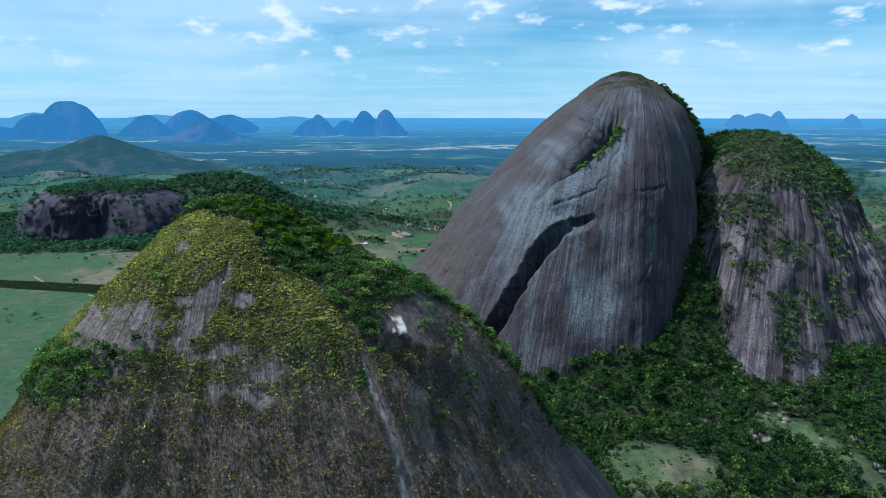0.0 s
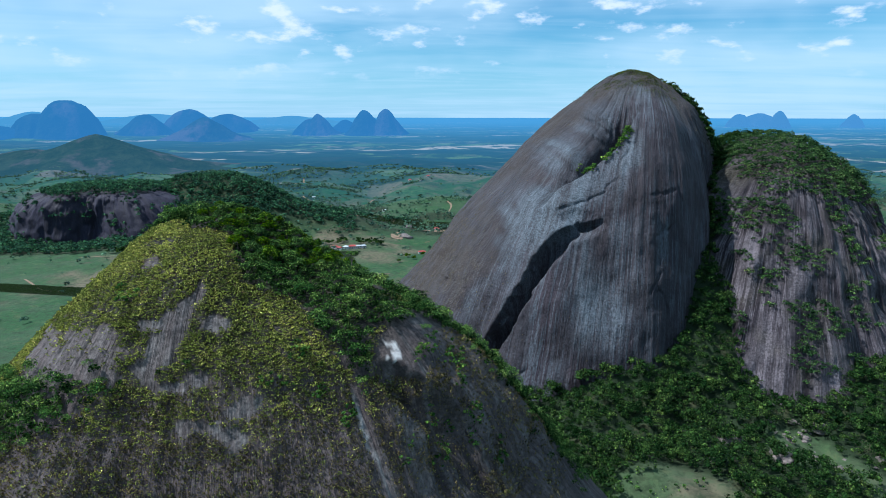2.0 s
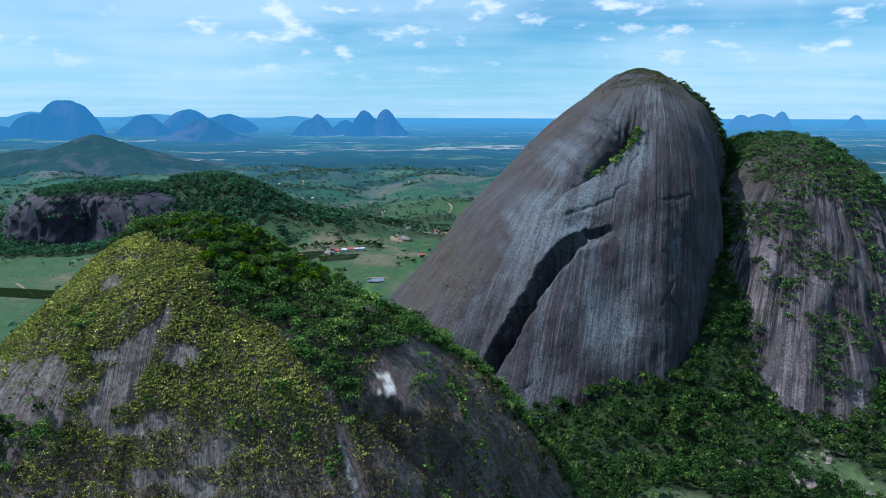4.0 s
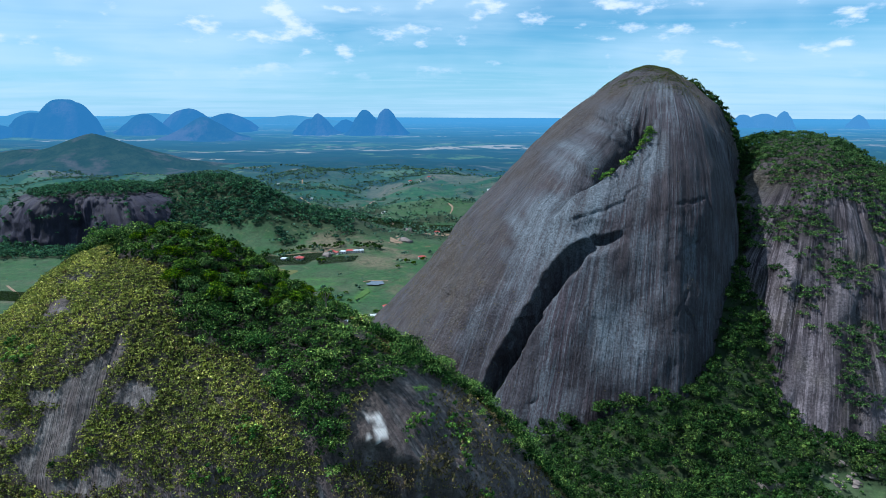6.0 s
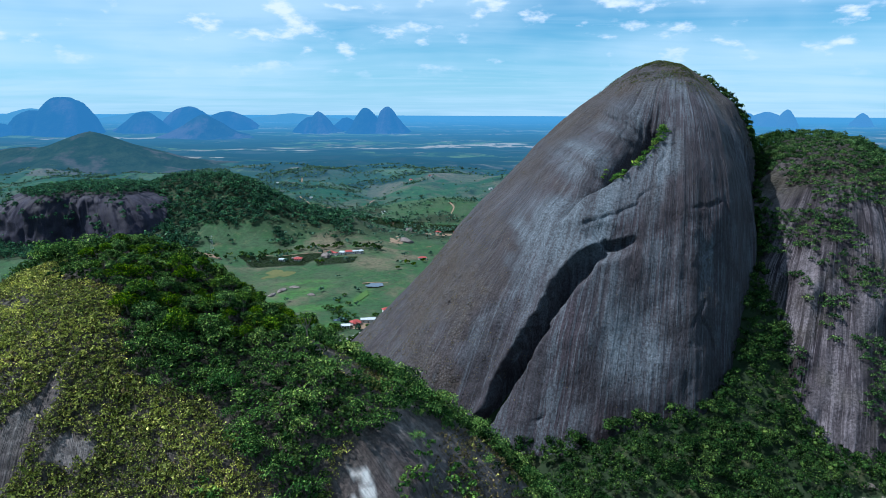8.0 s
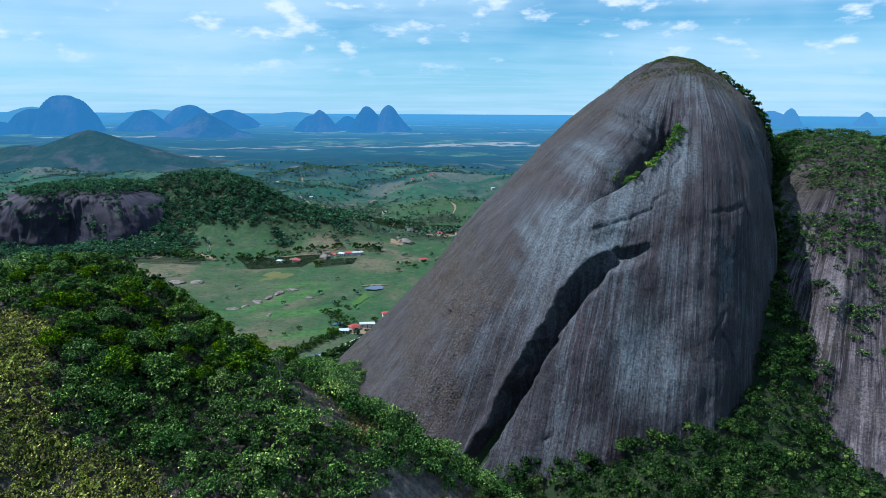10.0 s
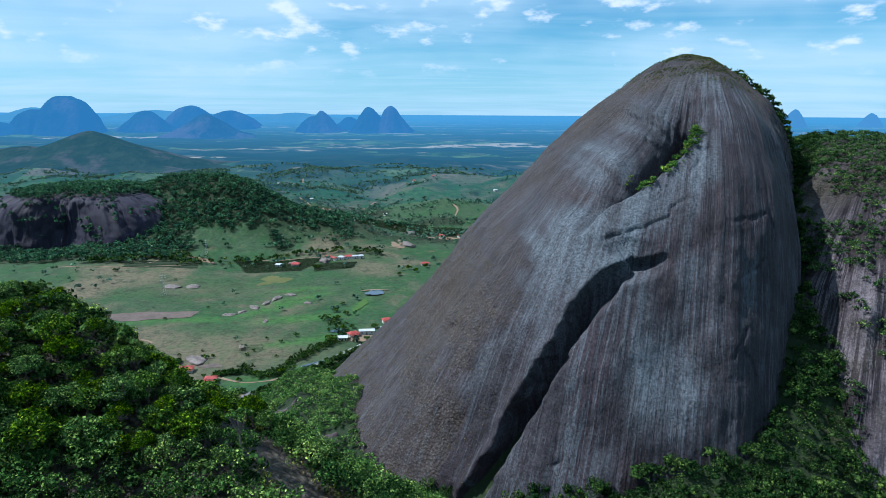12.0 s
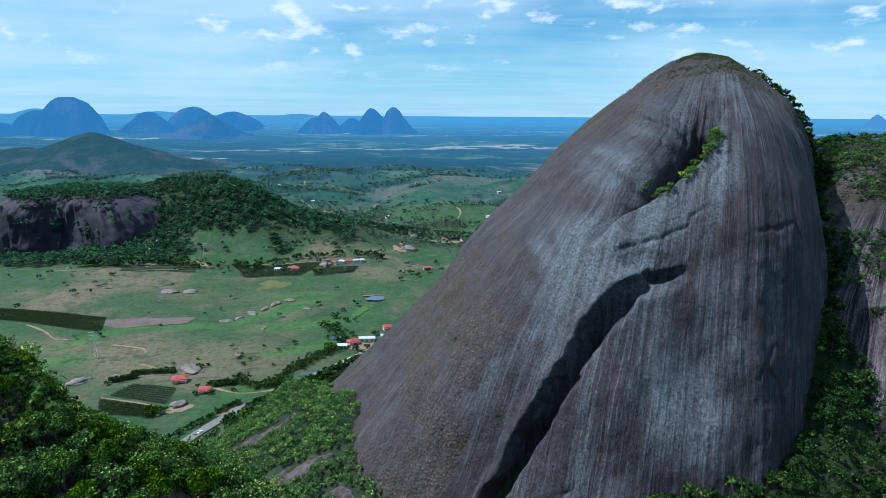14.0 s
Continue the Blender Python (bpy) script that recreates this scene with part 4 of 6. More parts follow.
def crown_arrays(rng, clumps, cards, size, spread=(1, 1, 0.62), clump_size=0.42, base=0.9):
    """A crown of unit radius over z = base: leafy clumps with gaps between them. Returns vertices and quads."""
    c = rng.normal(0, 1, (clumps, 3))
    c /= np.linalg.norm(c, axis=1, keepdims=True)
    c[:, 2] = np.abs(c[:, 2]) * 1.15 - 0.25
    c *= rng.uniform(0.40, 0.80, (clumps, 1))
    c *= np.array(spread)
    r = clump_size * rng.uniform(0.7, 1.25, clumps)
    who = np.repeat(np.arange(clumps), cards)
    d = rng.normal(0, 1, (len(who), 3))
    d[:, 2] += 0.65
    d /= np.linalg.norm(d, axis=1, keepdims=True)
    p = c[who] + d * (r[who] * rng.uniform(0.65, 1.05, len(who)))[:, None] * np.array([1, 1, 0.75])
    p[:, 2] += base
    v, f = leaf_cards(rng, p, d, size, 0.45)
    return v, f, c + np.array([0, 0, base]), r


def wood_template(rng, clumps, cards, size, cores=0.5, spread=(1, 1, 0.62)):
    """A forest tree for joining: crown sprays round small dark cores, all quads, on a short stem."""
    v, f, c, r = crown_arrays(rng, clumps, max(3, round(cards * 0.55)), size * 1.3, spread, 0.42 if clumps < 8 else 0.33)
    vs, fs, k = [v], [f], len(v)
    big = np.argsort(-r)[:int(round(len(r) * cores))]
    for ci, ri in zip(c[big], r[big]):
        vs.append(ci + ICO_V * ri * 0.58 * np.array([1, 1, 0.8]))
        fs.append(np.column_stack([ICO_F, ICO_F[:, 2]]) + k)
        k += len(ICO_V)
    return np.concatenate(vs), fs


def woods(name, label, places, sizes, templates, material, category="woods"):
    """Many trees joined into one mesh, from one or several tree shapes; "tint" sets each tree's tone apart."""
    templates = templates if isinstance(templates, list) else [templates]
    kind = RNG.integers(0, len(templates), len(places))
    verts, loops, sizes_of, tints, gone = [], [], [], [], 0
    for k, (v, fs) in enumerate(templates):
        pick = kind == k
        n = int(pick.sum())
        if not n:
            continue
        pv, pq = joined((v, fs[0]), places[pick], sizes[pick], RNG.uniform(0, 6.28, n))
        verts.append(pv)
        loops.append((pq + gone).ravel())
        sizes_of.append(np.full(len(pq), 4))
        if len(fs) > 1:
            tris = np.concatenate([f[:, :3] for f in fs[1:]])
            pt = (tris[None] + (np.arange(n) * len(v))[:, None, None]).reshape(-1, 3) + gone
            loops.append(pt.ravel())
            sizes_of.append(np.full(len(pt), 3))
        tints.append(np.repeat(np.clip(RNG.normal(0, 0.75, n), -1.1, 1.8), len(v)))
        gone += len(pv)
    pv, loops, counts = np.concatenate(verts), np.concatenate(loops).astype(np.int32), np.concatenate(sizes_of)
    starts = np.concatenate([[0], np.cumsum(counts)[:-1]]).astype(np.int32)
    me = bpy.data.meshes.new(name)
    me.vertices.add(len(pv))
    me.vertices.foreach_set("co", pv.astype(np.float32).ravel())
    me.loops.add(len(loops))
    me.loops.foreach_set("vertex_index", loops)
    me.polygons.add(len(starts))
    me.polygons.foreach_set("loop_start", starts)
    me.update(calc_edges=True)
    a = me.attributes.new("tint", "FLOAT", "POINT")
    a.data.foreach_set("value", np.concatenate(tints).astype(np.float32))
    me.materials.append(material)
    return tagged(new(name, me), label, category, kind="stuff")


def tapered(bm, points, radii, sides=7):
    rings = []
    for i, (p, r) in enumerate(zip(points, radii)):
        p = Vector(p)
        a = Vector(points[max(i - 1, 0)])
        b = Vector(points[min(i + 1, len(points) - 1)])
        q = (b - a).to_track_quat("Z", "Y")
        rings.append([bm.verts.new(p + q @ Vector((r * math.cos(t * 2 * math.pi / sides), r * math.sin(t * 2 * math.pi / sides), 0)))
                      for t in range(sides)])
    for a, b in zip(rings, rings[1:]):
        for t in range(sides):
            bm.faces.new((a[t], a[(t + 1) % sides], b[(t + 1) % sides], b[t]))
    bm.faces.new(rings[-1])
    return rings


def tree_model(seed, height, clumps, cards, leaf, spread):
    """A free-standing tree of unit crown: tapered trunk with limbs, and a crown of leaf sprays in clumps."""
    rng = np.random.default_rng(seed)
    v, f, c, r = crown_arrays(rng, clumps, cards, leaf, spread, 0.25, height)
    root = new("tree")
    bm = bmesh.new()
    lean = rng.normal(0, 0.10, 2)
    fork = (lean[0], lean[1], height * 0.62)
    tapered(bm, [(0, 0, -0.5), (lean[0] * 0.4, lean[1] * 0.4, height * 0.3), fork, (lean[0] * 1.6, lean[1] * 1.6, height)], [0.085, 0.065, 0.05, 0.02])
    for i in range(0, len(c), 3):
        mid = (np.array(fork) * 0.45 + c[i] * 0.55) - np.array([0, 0, 0.08])
        tapered(bm, [fork, tuple(mid), tuple(c[i])], [0.034, 0.022, 0.008], 5)
    for face in bm.faces:
        face.smooth = True
    part("trunk", bm, M_BARK, root)
    crown = new("crown", mesh_from("crown", v, f, M_LEAF_NEAR, shade=False))
    crown.parent = root
    return root


def front_forest(p, nrm):
    x, y, z = p[:, 0], p[:, 1], p[:, 2]
    side = (x + 78) * 41 + (y - 178) * 58
    side = side / 71 + fbm(x / 9, y / 9, 0, 3, 201) * 5
    keep = smooth(side, 0, 3.0) * smooth(z, -62, -50)
    ridge = smooth(y, 152, 158) * smooth(x, 42, 20)
    bench = np.exp(-((x + 90) / 14) ** 2 - ((z + 60.5 - (x + 90) * 0.25) / 3.2) ** 2) * 1.5 * smooth(y, 160, 150)
    bare = np.exp(-((x - 4) / 7) ** 2 - ((y - 150) / 8) ** 2) * 1.4 + np.exp(-((x + 13) / 7) ** 2 - ((y - 166) / 4) ** 2) * 1.4 + 2.0 * np.exp(-((x + 8) / 6) ** 2 - ((y - 147) / 5) ** 2)
    bare = bare + 2.0 * np.exp(-(line_offsets(x, y, ((-29, 180), (-22, 173), (-16, 167)))[0] / 2.6) ** 2)
    flank = 0.8 * smooth(side, 20, 30) * smooth(y, 156, 163) * smooth(x, 70, 50) * smooth(x, -10, 5) * smooth(z, -104, -94) * smooth(fbm(x / 8, y / 8, z / 8, 3, 203), -0.35, 0.1)
    # the bare side face: trees stand only along its upper rim
    rim = np.interp(x, (-16, -10, -4, 2, 30), (149, 153, 163, 167, 167))
    open_face = np.where(x > -16, np.maximum(smooth(y - rim, -1.5, 2.5), 0.05), 1.0)
    return open_face * np.clip(np.maximum(keep * np.maximum(smooth(x, 16, -6), ridge) * smooth(z, -92, -72), np.maximum(bench, flank)) - bare, 0, 1) * smooth(y, 226, 219)


def thin_out(rng, p, gap):
    """Drops places that crowd another one."""
    order = rng.permutation(len(p))
    kept, cells = [], {}
    for i in order:
        key = (int(p[i, 0] // gap), int(p[i, 1] // gap), int(p[i, 2] // gap))
        near = [j for a in (-1, 0, 1) for b in (-1, 0, 1) for c in (-1, 0, 1) for j in cells.get((key[0] + a, key[1] + b, key[2] + c), ())]
        if all(np.sum((p[i] - p[j]) ** 2) > gap * gap for j in near):
            kept.append(i)
            cells.setdefault(key, []).append(i)
    return np.array(kept, int)


TREES = [tree_model(300 + i, h, k + 22, 48, 0.052, s) for i, (h, k, s) in enumerate(
    ((0.95, 20, (1, 1, 0.6)), (1.15, 22, (0.9, 0.9, 0.75)), (0.8, 18, (1.1, 1.0, 0.5)), (1.3, 20, (0.8, 0.85, 0.7)), (1.0, 24, (1, 0.9, 0.65))))]


def plant_front_trees():
    p, n = sprinkle(RNG, *FRONT, 0.6, front_forest)
    keep = thin_out(RNG, p, 1.65)
    p = p[keep]
    p = p[np.argsort(np.hypot(p[:, 0] + 44, p[:, 1] - 182))]
    near, rest = p[:300], p[300:]
    for i, q in enumerate(near):
        src = TREES[int(RNG.integers(len(TREES)))]
        size = float(1.35 + 1.6 * RNG.random() ** 1.5) * float(np.interp(q[2], [-60, -42, -34, -29, -26], [0.85, 1.15, 1.25, 0.95, 0.85]) * np.interp(q[1], [176, 188], [1, 0.72]))
        t = copy_thing(src, pose(q[0], q[1], q[2] - 0.2 * size, 0, 0, float(RNG.uniform(0, 360))) @ Matrix.Scale(size, 4))
        t.scale = (size, size, size * float(RNG.uniform(0.85, 1.15)))
        tagged(t, "small green broadleaf tree in the dome's crest wood", "tree", "trees on the crest")
    if len(rest):
        woods("woods", "green scrub wood along the dome's ridge", rest, 1.2 + 1.9 * RNG.random(len(rest)) ** 1.6, [wood_template(RNG, 17, 48, 0.052, 0.0), wood_template(RNG, 15, 50, 0.052, 0.0, (0.9, 0.9, 0.85)), wood_template(RNG, 16, 48, 0.052, 0.0, (1.1, 1, 0.5))], M_LEAF_NEAR)


plant_front_trees()


def plant_slender_tree():
    """The one tall thin-stemmed tree that stands clear at the end of the crest wood."""
    t = tree_model(399, 3.3, 16, 34, 0.075, (0.95, 0.95, 0.42))
    foot = max((q for q in FRONT[0] if abs(q[0] + 23) < 1.2 and abs(q[1] - 168) < 1.2), key=lambda q: q[2])
    t.location = (-23, 168, foot[2] - 0.3)
    t.scale = (1.9, 1.9, 1.9)
    tagged(t, "tall slender tree with a thin pale stem and flat crown", "tree", "trees on the crest")


plant_slender_tree()


def plant_understory():
    p, n = sprinkle(RNG, *FRONT, 1.1, front_forest)
    p = p[thin_out(RNG, p, 1.2)]
    # darker leaves than the trees': shade between the crowns put into the colour
    woods("undergrowth", "dark green undergrowth below the crest trees", p, RNG.uniform(0.9, 1.8, len(p)), [wood_template(RNG, 7, 14, 0.15, 0.0), wood_template(RNG, 6, 15, 0.15, 0.0, (1, 1, 0.9))], M_LEAF, "undergrowth")


plant_understory()


def solid(*bodies):
    from mathutils.bvhtree import BVHTree
    return [BVHTree.FromPolygons(v.tolist(), f.tolist()) for v, f in bodies]


ROCKS = solid(MAIN, RIGHT, FRONT)


def outside(p, lift=2.5):
    """True where a place (and what grows there) is not inside a rock."""
    up = Vector((0, 0, 1))
    return np.array([all(t.ray_cast(Vector(q) + up * lift, up)[0] is None for t in ROCKS) for q in p.tolist()], bool)


def tuft_template(rng, n=8, leaf=0.36):
    d = rng.normal(0, 1, (n, 3))
    d[:, 2] = np.abs(d[:, 2]) + 0.6
    d /= np.linalg.norm(d, axis=1, keepdims=True)
    v, f = leaf_cards(rng, d * np.array([0.55, 0.55, 0.5]) + np.array([0, 0, 0.12]), d, leaf)
    return v, f


def plant_tufts():
    def mask(p, n):
        x, y, z = p[:, 0], p[:, 1], p[:, 2]
        scar = front_scars(x, z)
        patchy = fbm(x / 6, y / 6, z / 6, 4, 211)
        thick = smooth(z + patchy * 9, -66, -50) * smooth(patchy, -0.95, -0.45)
        low = (0.62 + 0.38 * smooth(patchy, -0.3, 0.4)) * smooth(z, -128, -96)
        right = np.where(x > -8, 0.30 + 0.5 * smooth(patchy, 0.0, 0.5), 1.0) * smooth(x, 34, 22)
        return np.clip(np.maximum(thick, 0.85 * low) * right - scar * np.where(x < -66, 0.94, 1.0), 0, 1)

    p, n = sprinkle(RNG, *FRONT, 7.6, mask)
    seep, _ = line_offsets(p[:, 0], p[:, 2], ((-19, -57), (-17, -62), (-13, -70), (-10, -77), (-8, -86)))
    slab = np.hypot((p[:, 0] + 8) / 7, (p[:, 2] + 52) / 5)
    seen = (p[:, 1] < 192) & (p[:, 2] > -100) & (np.abs(seep) > 1.0) & (slab > 1 + 0.3 * RNG.random(len(p))) & (front_forest(p, n) < 0.15 + 0.3 * RNG.random(len(p)))
    seen &= np.abs(line_offsets(p[:, 0], p[:, 1], ((-29, 180), (-22, 173), (-16, 167)))[0]) > 2.2 + 2.5 * RNG.random(len(p))
    p, n = p[seen], n[seen]
    tone = fbm(p[:, 0] / 5, p[:, 1] / 5, p[:, 2] / 5, 3, 213)
    dry = RNG.random(len(p)) < np.clip(0.10 + smooth(p[:, 2] + 8 * tone, -52, -68) * 0.72 + 0.8 * smooth(p[:, 0], -20, -5), 0, 0.95)
    for name, label, pick, material in (("tufts", "dense yellow-green tufts of rock plants on the dome", ~dry, M_SHRUB),
                                        ("dry_tufts", "sparse olive and dry brown tufts on bare rock", dry, M_SCRUB)):
        q = p[pick]
        size = RNG.uniform(0.45, 1.15, len(q)) * np.where(q[:, 2] < -62, 0.85, 1.0) * np.where(RNG.random(len(q)) < 0.06, 1.5, 1.0)
        v, f = joined(tuft_template(RNG, 5, 0.23) if name == "dry_tufts" else tuft_template(RNG, 9, 0.19), q, size, RNG.uniform(0, 6.28, len(q)), n[pick][:, :2] * 0.5)
        tint = np.repeat(np.clip(0.6 * tone[pick] + RNG.normal(0, 0.5, len(q)), -1, 1.2), len(v) // len(q))
        tagged(new(name, mesh_from(name, v, f, material, shade=False, tint=tint)), label, "shrubs", kind="stuff")


plant_tufts()


def plant_face_bushes():
    """Green bushes rooted in the joints of the front dome's bare side."""
    heads = ((-2.1, -67.4, 2.0, 3.0), (0.4, -73.5, 2.2, 3.4), (8.0, -70, 1.6, 5.0), (-7.3, -69.8, 1.2, 2.6), (2.3, -57.3, 3.0, 1.6), (-3.5, -53.9, 2.6, 1.5), (4.3, -61.1, 1.0, 3.0),
             (14.2, -78.3, 1.2, 2.6), (-19.8, -62.9, 1.6, 2.6), (-34.6, -54.9, 3.2, 1.4), (-30.8, -49.5, 2.2, 1.8), (-25.7, -57.8, 2.4, 1.6), (-36, -39.5, 1.8, 1.4), (-70, -39, 4.0, 1.4))

    def mask(p, n):
        hold = 0.0
        for x, z, rx, rz in heads:
            hold = np.maximum(hold, np.exp(-((p[:, 0] - x) / rx) ** 2 - ((p[:, 2] - z) / rz) ** 2))
        return smooth(hold + 0.25 * fbm(p[:, 0] / 2, p[:, 2] / 2, 0, 2, 215), 0.30, 0.6) * smooth(p[:, 1], 176, 168)

    p, _ = sprinkle(RNG, *FRONT, 1.1, mask)
    p = p[thin_out(RNG, p, 0.75)]
    woods("bushes", "green bushes rooted in joints of the bare rock", p, RNG.uniform(0.5, 1.25, len(p)), [wood_template(RNG, 6, 16, 0.15, 0.4), wood_template(RNG, 5, 14, 0.16, 0.3, (0.9, 0.9, 0.85))], M_LEAF_SLOPE, "bushes")


plant_face_bushes()


def ground_sheet(x0, x1, y0, y1, step):
    xs, ys = np.arange(x0, x1 + step, step), np.arange(y0, y1 + step, step)
    gx, gy = np.meshgrid(xs, ys)
    v = np.stack([gx, gy, ground_z(gx, gy)], -1).reshape(-1, 3)
    return v, grid_faces(len(ys), len(xs))


STRIPS = (((-131, 419), (-111, 414), (-92, 407), (-80, 411)), ((-104, 378), (-88, 373), (-71, 365), (-60, 368), (-50, 366)), ((-60, 345), (-46, 348), (-36, 340)))


def strip_gap(x, y):
    """How far a place lies from the bare rock strips on the scrub slope."""
    return np.min([np.abs(line_offsets(x, y, s)[0]) for s in STRIPS], axis=0)


def plant_woods():
    # the apron and saddle between the rocks
    near = ground_sheet(-170, 420, 140, 560, 6)
    # (the saddle's far slope and the hidden ground behind the front dome stay bare)
    p, _ = sprinkle(RNG, *near, 0.32, lambda q, n: wood_mask(q[:, 0], q[:, 1]) * smooth(q[:, 1], 545, 525) * (q[:, 1] > 230 - 0.4 * np.minimum(q[:, 0], 120)) * (q[:, 0] < 0.74 * q[:, 1] + 25) * (q[:, 0] > -8))
    p = p[outside(p)]
    p = p[~((p[:, 0] > 3) & (p[:, 0] < 46) & (p[:, 1] > 316))]
    p = p[thin_out(RNG, p, 3.2)]
    size = 2.5 + 3.6 * RNG.random(len(p)) ** 1.4
    woods("woods", "dense dark green forest in the gully between the rocks", p, size, [wood_template(RNG, 13, 38, 0.062, 0.2, (1, 1, 0.7)), wood_template(RNG, 15, 34, 0.062, 0.2, (1.1, 1, 0.55)), wood_template(RNG, 12, 42, 0.062, 0.2, (0.85, 0.9, 0.9)), wood_template(RNG, 14, 36, 0.062, 0.2, (1, 0.9, 0.8))], M_LEAF)
    slope = ground_sheet(-150, 0, 290, 560, 5)
    p, _ = sprinkle(RNG, *slope, 0.34, lambda q, n: wood_mask(q[:, 0], q[:, 1]) * smooth(q[:, 1], 560, 540))
    p = p[outside(p, 1.0)]
    p = p[strip_gap(p[:, 0], p[:, 1]) > 3 + 3 * RNG.random(len(p))]
    p = p[thin_out(RNG, p, 1.65)]
    woods("woods", "bright green scrub wood on the slope below the rock", p, RNG.uniform(1.2, 3.0, len(p)), [wood_template(RNG, 8, 20, 0.115, 0.2), wood_template(RNG, 7, 22, 0.115, 0.2, (0.9, 0.9, 0.85))], M_LEAF_SLOPE)

    # shrubs over the clearings
    glade = ground_sheet(55, 230, 150, 300, 6)
    p, _ = sprinkle(RNG, *glade, 0.06, lambda q, n: (1 - wood_mask(q[:, 0], q[:, 1])) * smooth(fbm(q[:, 0] / 9, q[:, 1] / 9, 0, 3, 245), -0.1, 0.5))
    woods("bushes", "low green shrubs dotted over the grassy clearing", p, RNG.uniform(0.4, 1.7, len(p)) ** 1.2, wood_template(RNG, 5, 12, 0.18), M_LEAF_SLOPE, "bushes")

    def right_mask(p, n):
        x, y, z = p[:, 0], p[:, 1], p[:, 2]
        v = fbm(x / 16, y / 16, z / 16, 3, 221)
        top = smooth(z + 7 * v - np.interp(x, (180, 190, 202, 215, 235, 262), (-26, -36, -44, -45, -43, -52)), -3, 2)
        held = top
        # thickets on the ledges and in the gullies of the face
        for px, pz, rx, rz in ((182, -54.5, 15, 5), (171, -61, 10, 4), (193, -55, 8, 6), (189, -77, 11, 4), (177, -86, 6, 2.5), (201, -80, 7, 7), (228, -55, 6, 7),
                               (230, -72, 4, 11), (187, -106, 8, 12), (182, -119, 9, 7), (206, -110, 5, 4), (224, -103, 4, 10), (203, -101, 5, 4), (163, -68, 5, 2), (168, -78, 4, 1.6)):
            held = np.maximum(held, smooth(np.hypot((x - px) / rx, (z - pz) / rz) - 0.45 * v, 1.1, 0.75))
        return np.maximum(held, 0.10 * smooth(v, 0.15, 0.5))

    p, _ = sprinkle(RNG, *RIGHT, 0.36, lambda q, n: right_mask(q, n) * smooth(q[:, 1], 480, 465) * (q[:, 2] > ground_z(q[:, 0], q[:, 1]) - 1))
    p = p[thin_out(RNG, p, 2.5)]
    woods("woods", "green trees on the ledges and top of the rock", p, RNG.uniform(1.4, 3.6, len(p)), [wood_template(RNG, 10, 20, 0.095, 0.2), wood_template(RNG, 12, 16, 0.095, 0.2, (1.1, 1, 0.55))], M_LEAF_LIFTED)

    def back_mask(p, n):
        x, y, z = p[:, 0], p[:, 1], p[:, 2]
        crest = smooth((x - 143) * 0.8 + (y - 470) * 0.6, 1, 8) * smooth(n[:, 2], 0.1, 0.4)
        return crest * smooth(z, -60, -20) * smooth(z, 31, 22)

    p, _ = sprinkle(RNG, *MAIN, 0.3, back_mask)
    p = p[thin_out(RNG, p, 2.0)]
    woods("woods", "low green scrub over the dome's shoulder", p, RNG.uniform(1.3, 3.2, len(p)) * np.where(p[:, 2] > 20, 0.6, 1), [wood_template(RNG, 6, 13, 0.16), wood_template(RNG, 7, 11, 0.16, 0.3)], M_LEAF)

    def bush_mask(p, n):
        x, z = p[:, 0], p[:, 2]
        hold = 1.2 * np.exp(-((x - 101.5) / 7) ** 2 - ((z + 12.6 - (x - 101.5) * 0.85) / 3.6) ** 2) + np.exp(-((x - 80) / 6) ** 2 - ((z + 29.3 - (x - 80) * 0.5) / 2.5) ** 2) + 0.8 * np.exp(-((x - 91) / 4) ** 2 - ((z + 22 - (x - 91) * 0.7) / 1.8) ** 2)
        return smooth(hold + 0.3 * fbm(x / 3, z / 3, 0, 2, 227), 0.55, 0.80) * smooth(p[:, 1] - 0.3 * (x - 80), 378, 373)

    p, _ = sprinkle(RNG, *MAIN, 0.8, bush_mask)
    p = p[thin_out(RNG, p, 1.15)]
    woods("bushes", "green bushes growing in the hollow of the rock face", p, RNG.uniform(1.0, 2.3, len(p)), [wood_template(RNG, 10, 22, 0.10, 0.3), wood_template(RNG, 9, 22, 0.10, 0.3, (0.9, 0.9, 0.85))], M_LEAF_SLOPE, "bushes")

    def moss_mask(p, n):
        x, y, z = p[:, 0], p[:, 1], p[:, 2]
        v = fbm(x / 5, y / 5, z / 5, 3, 231)
        return (np.clip(smooth(x, 50, 0) * smooth(z, -160, -140) + 1.6 * smooth(z, 8, 24), 0, 1.6) * smooth(v, -0.3, 0.4) + 0.02) * smooth(p[:, 1], 470, 455)

    p, n = sprinkle(RNG, *MAIN, 0.55, moss_mask)
    v, f = joined(tuft_template(RNG, 6), p, RNG.uniform(0.22, 0.6, len(p)), RNG.uniform(0, 6.28, len(p)), n[:, :2] * 0.5)
    tagged(new("dry_tufts", mesh_from("dry_tufts", v, f, M_SCRUB, shade=False)), "small dry tufts dotting the rock's flank", "shrubs", kind="stuff")

    def cap_mask(p, n):
        x, y, z = p[:, 0], p[:, 1], p[:, 2]
        v = fbm(x / 7, y / 7, z / 7, 3, 237)
        return np.clip(smooth(z + 4 * v, 24, 29) + 0.55 * smooth(z + 5 * v, 10, 24) * smooth(v, 0.0, 0.4), 0, 1) * smooth(x, 158, 148)

    p, n = sprinkle(RNG, *MAIN, 2.2, cap_mask)
    v, f = joined(tuft_template(RNG, 7, 0.26), p, RNG.uniform(0.45, 1.0, len(p)), RNG.uniform(0, 6.28, len(p)), n[:, :2] * 0.5)
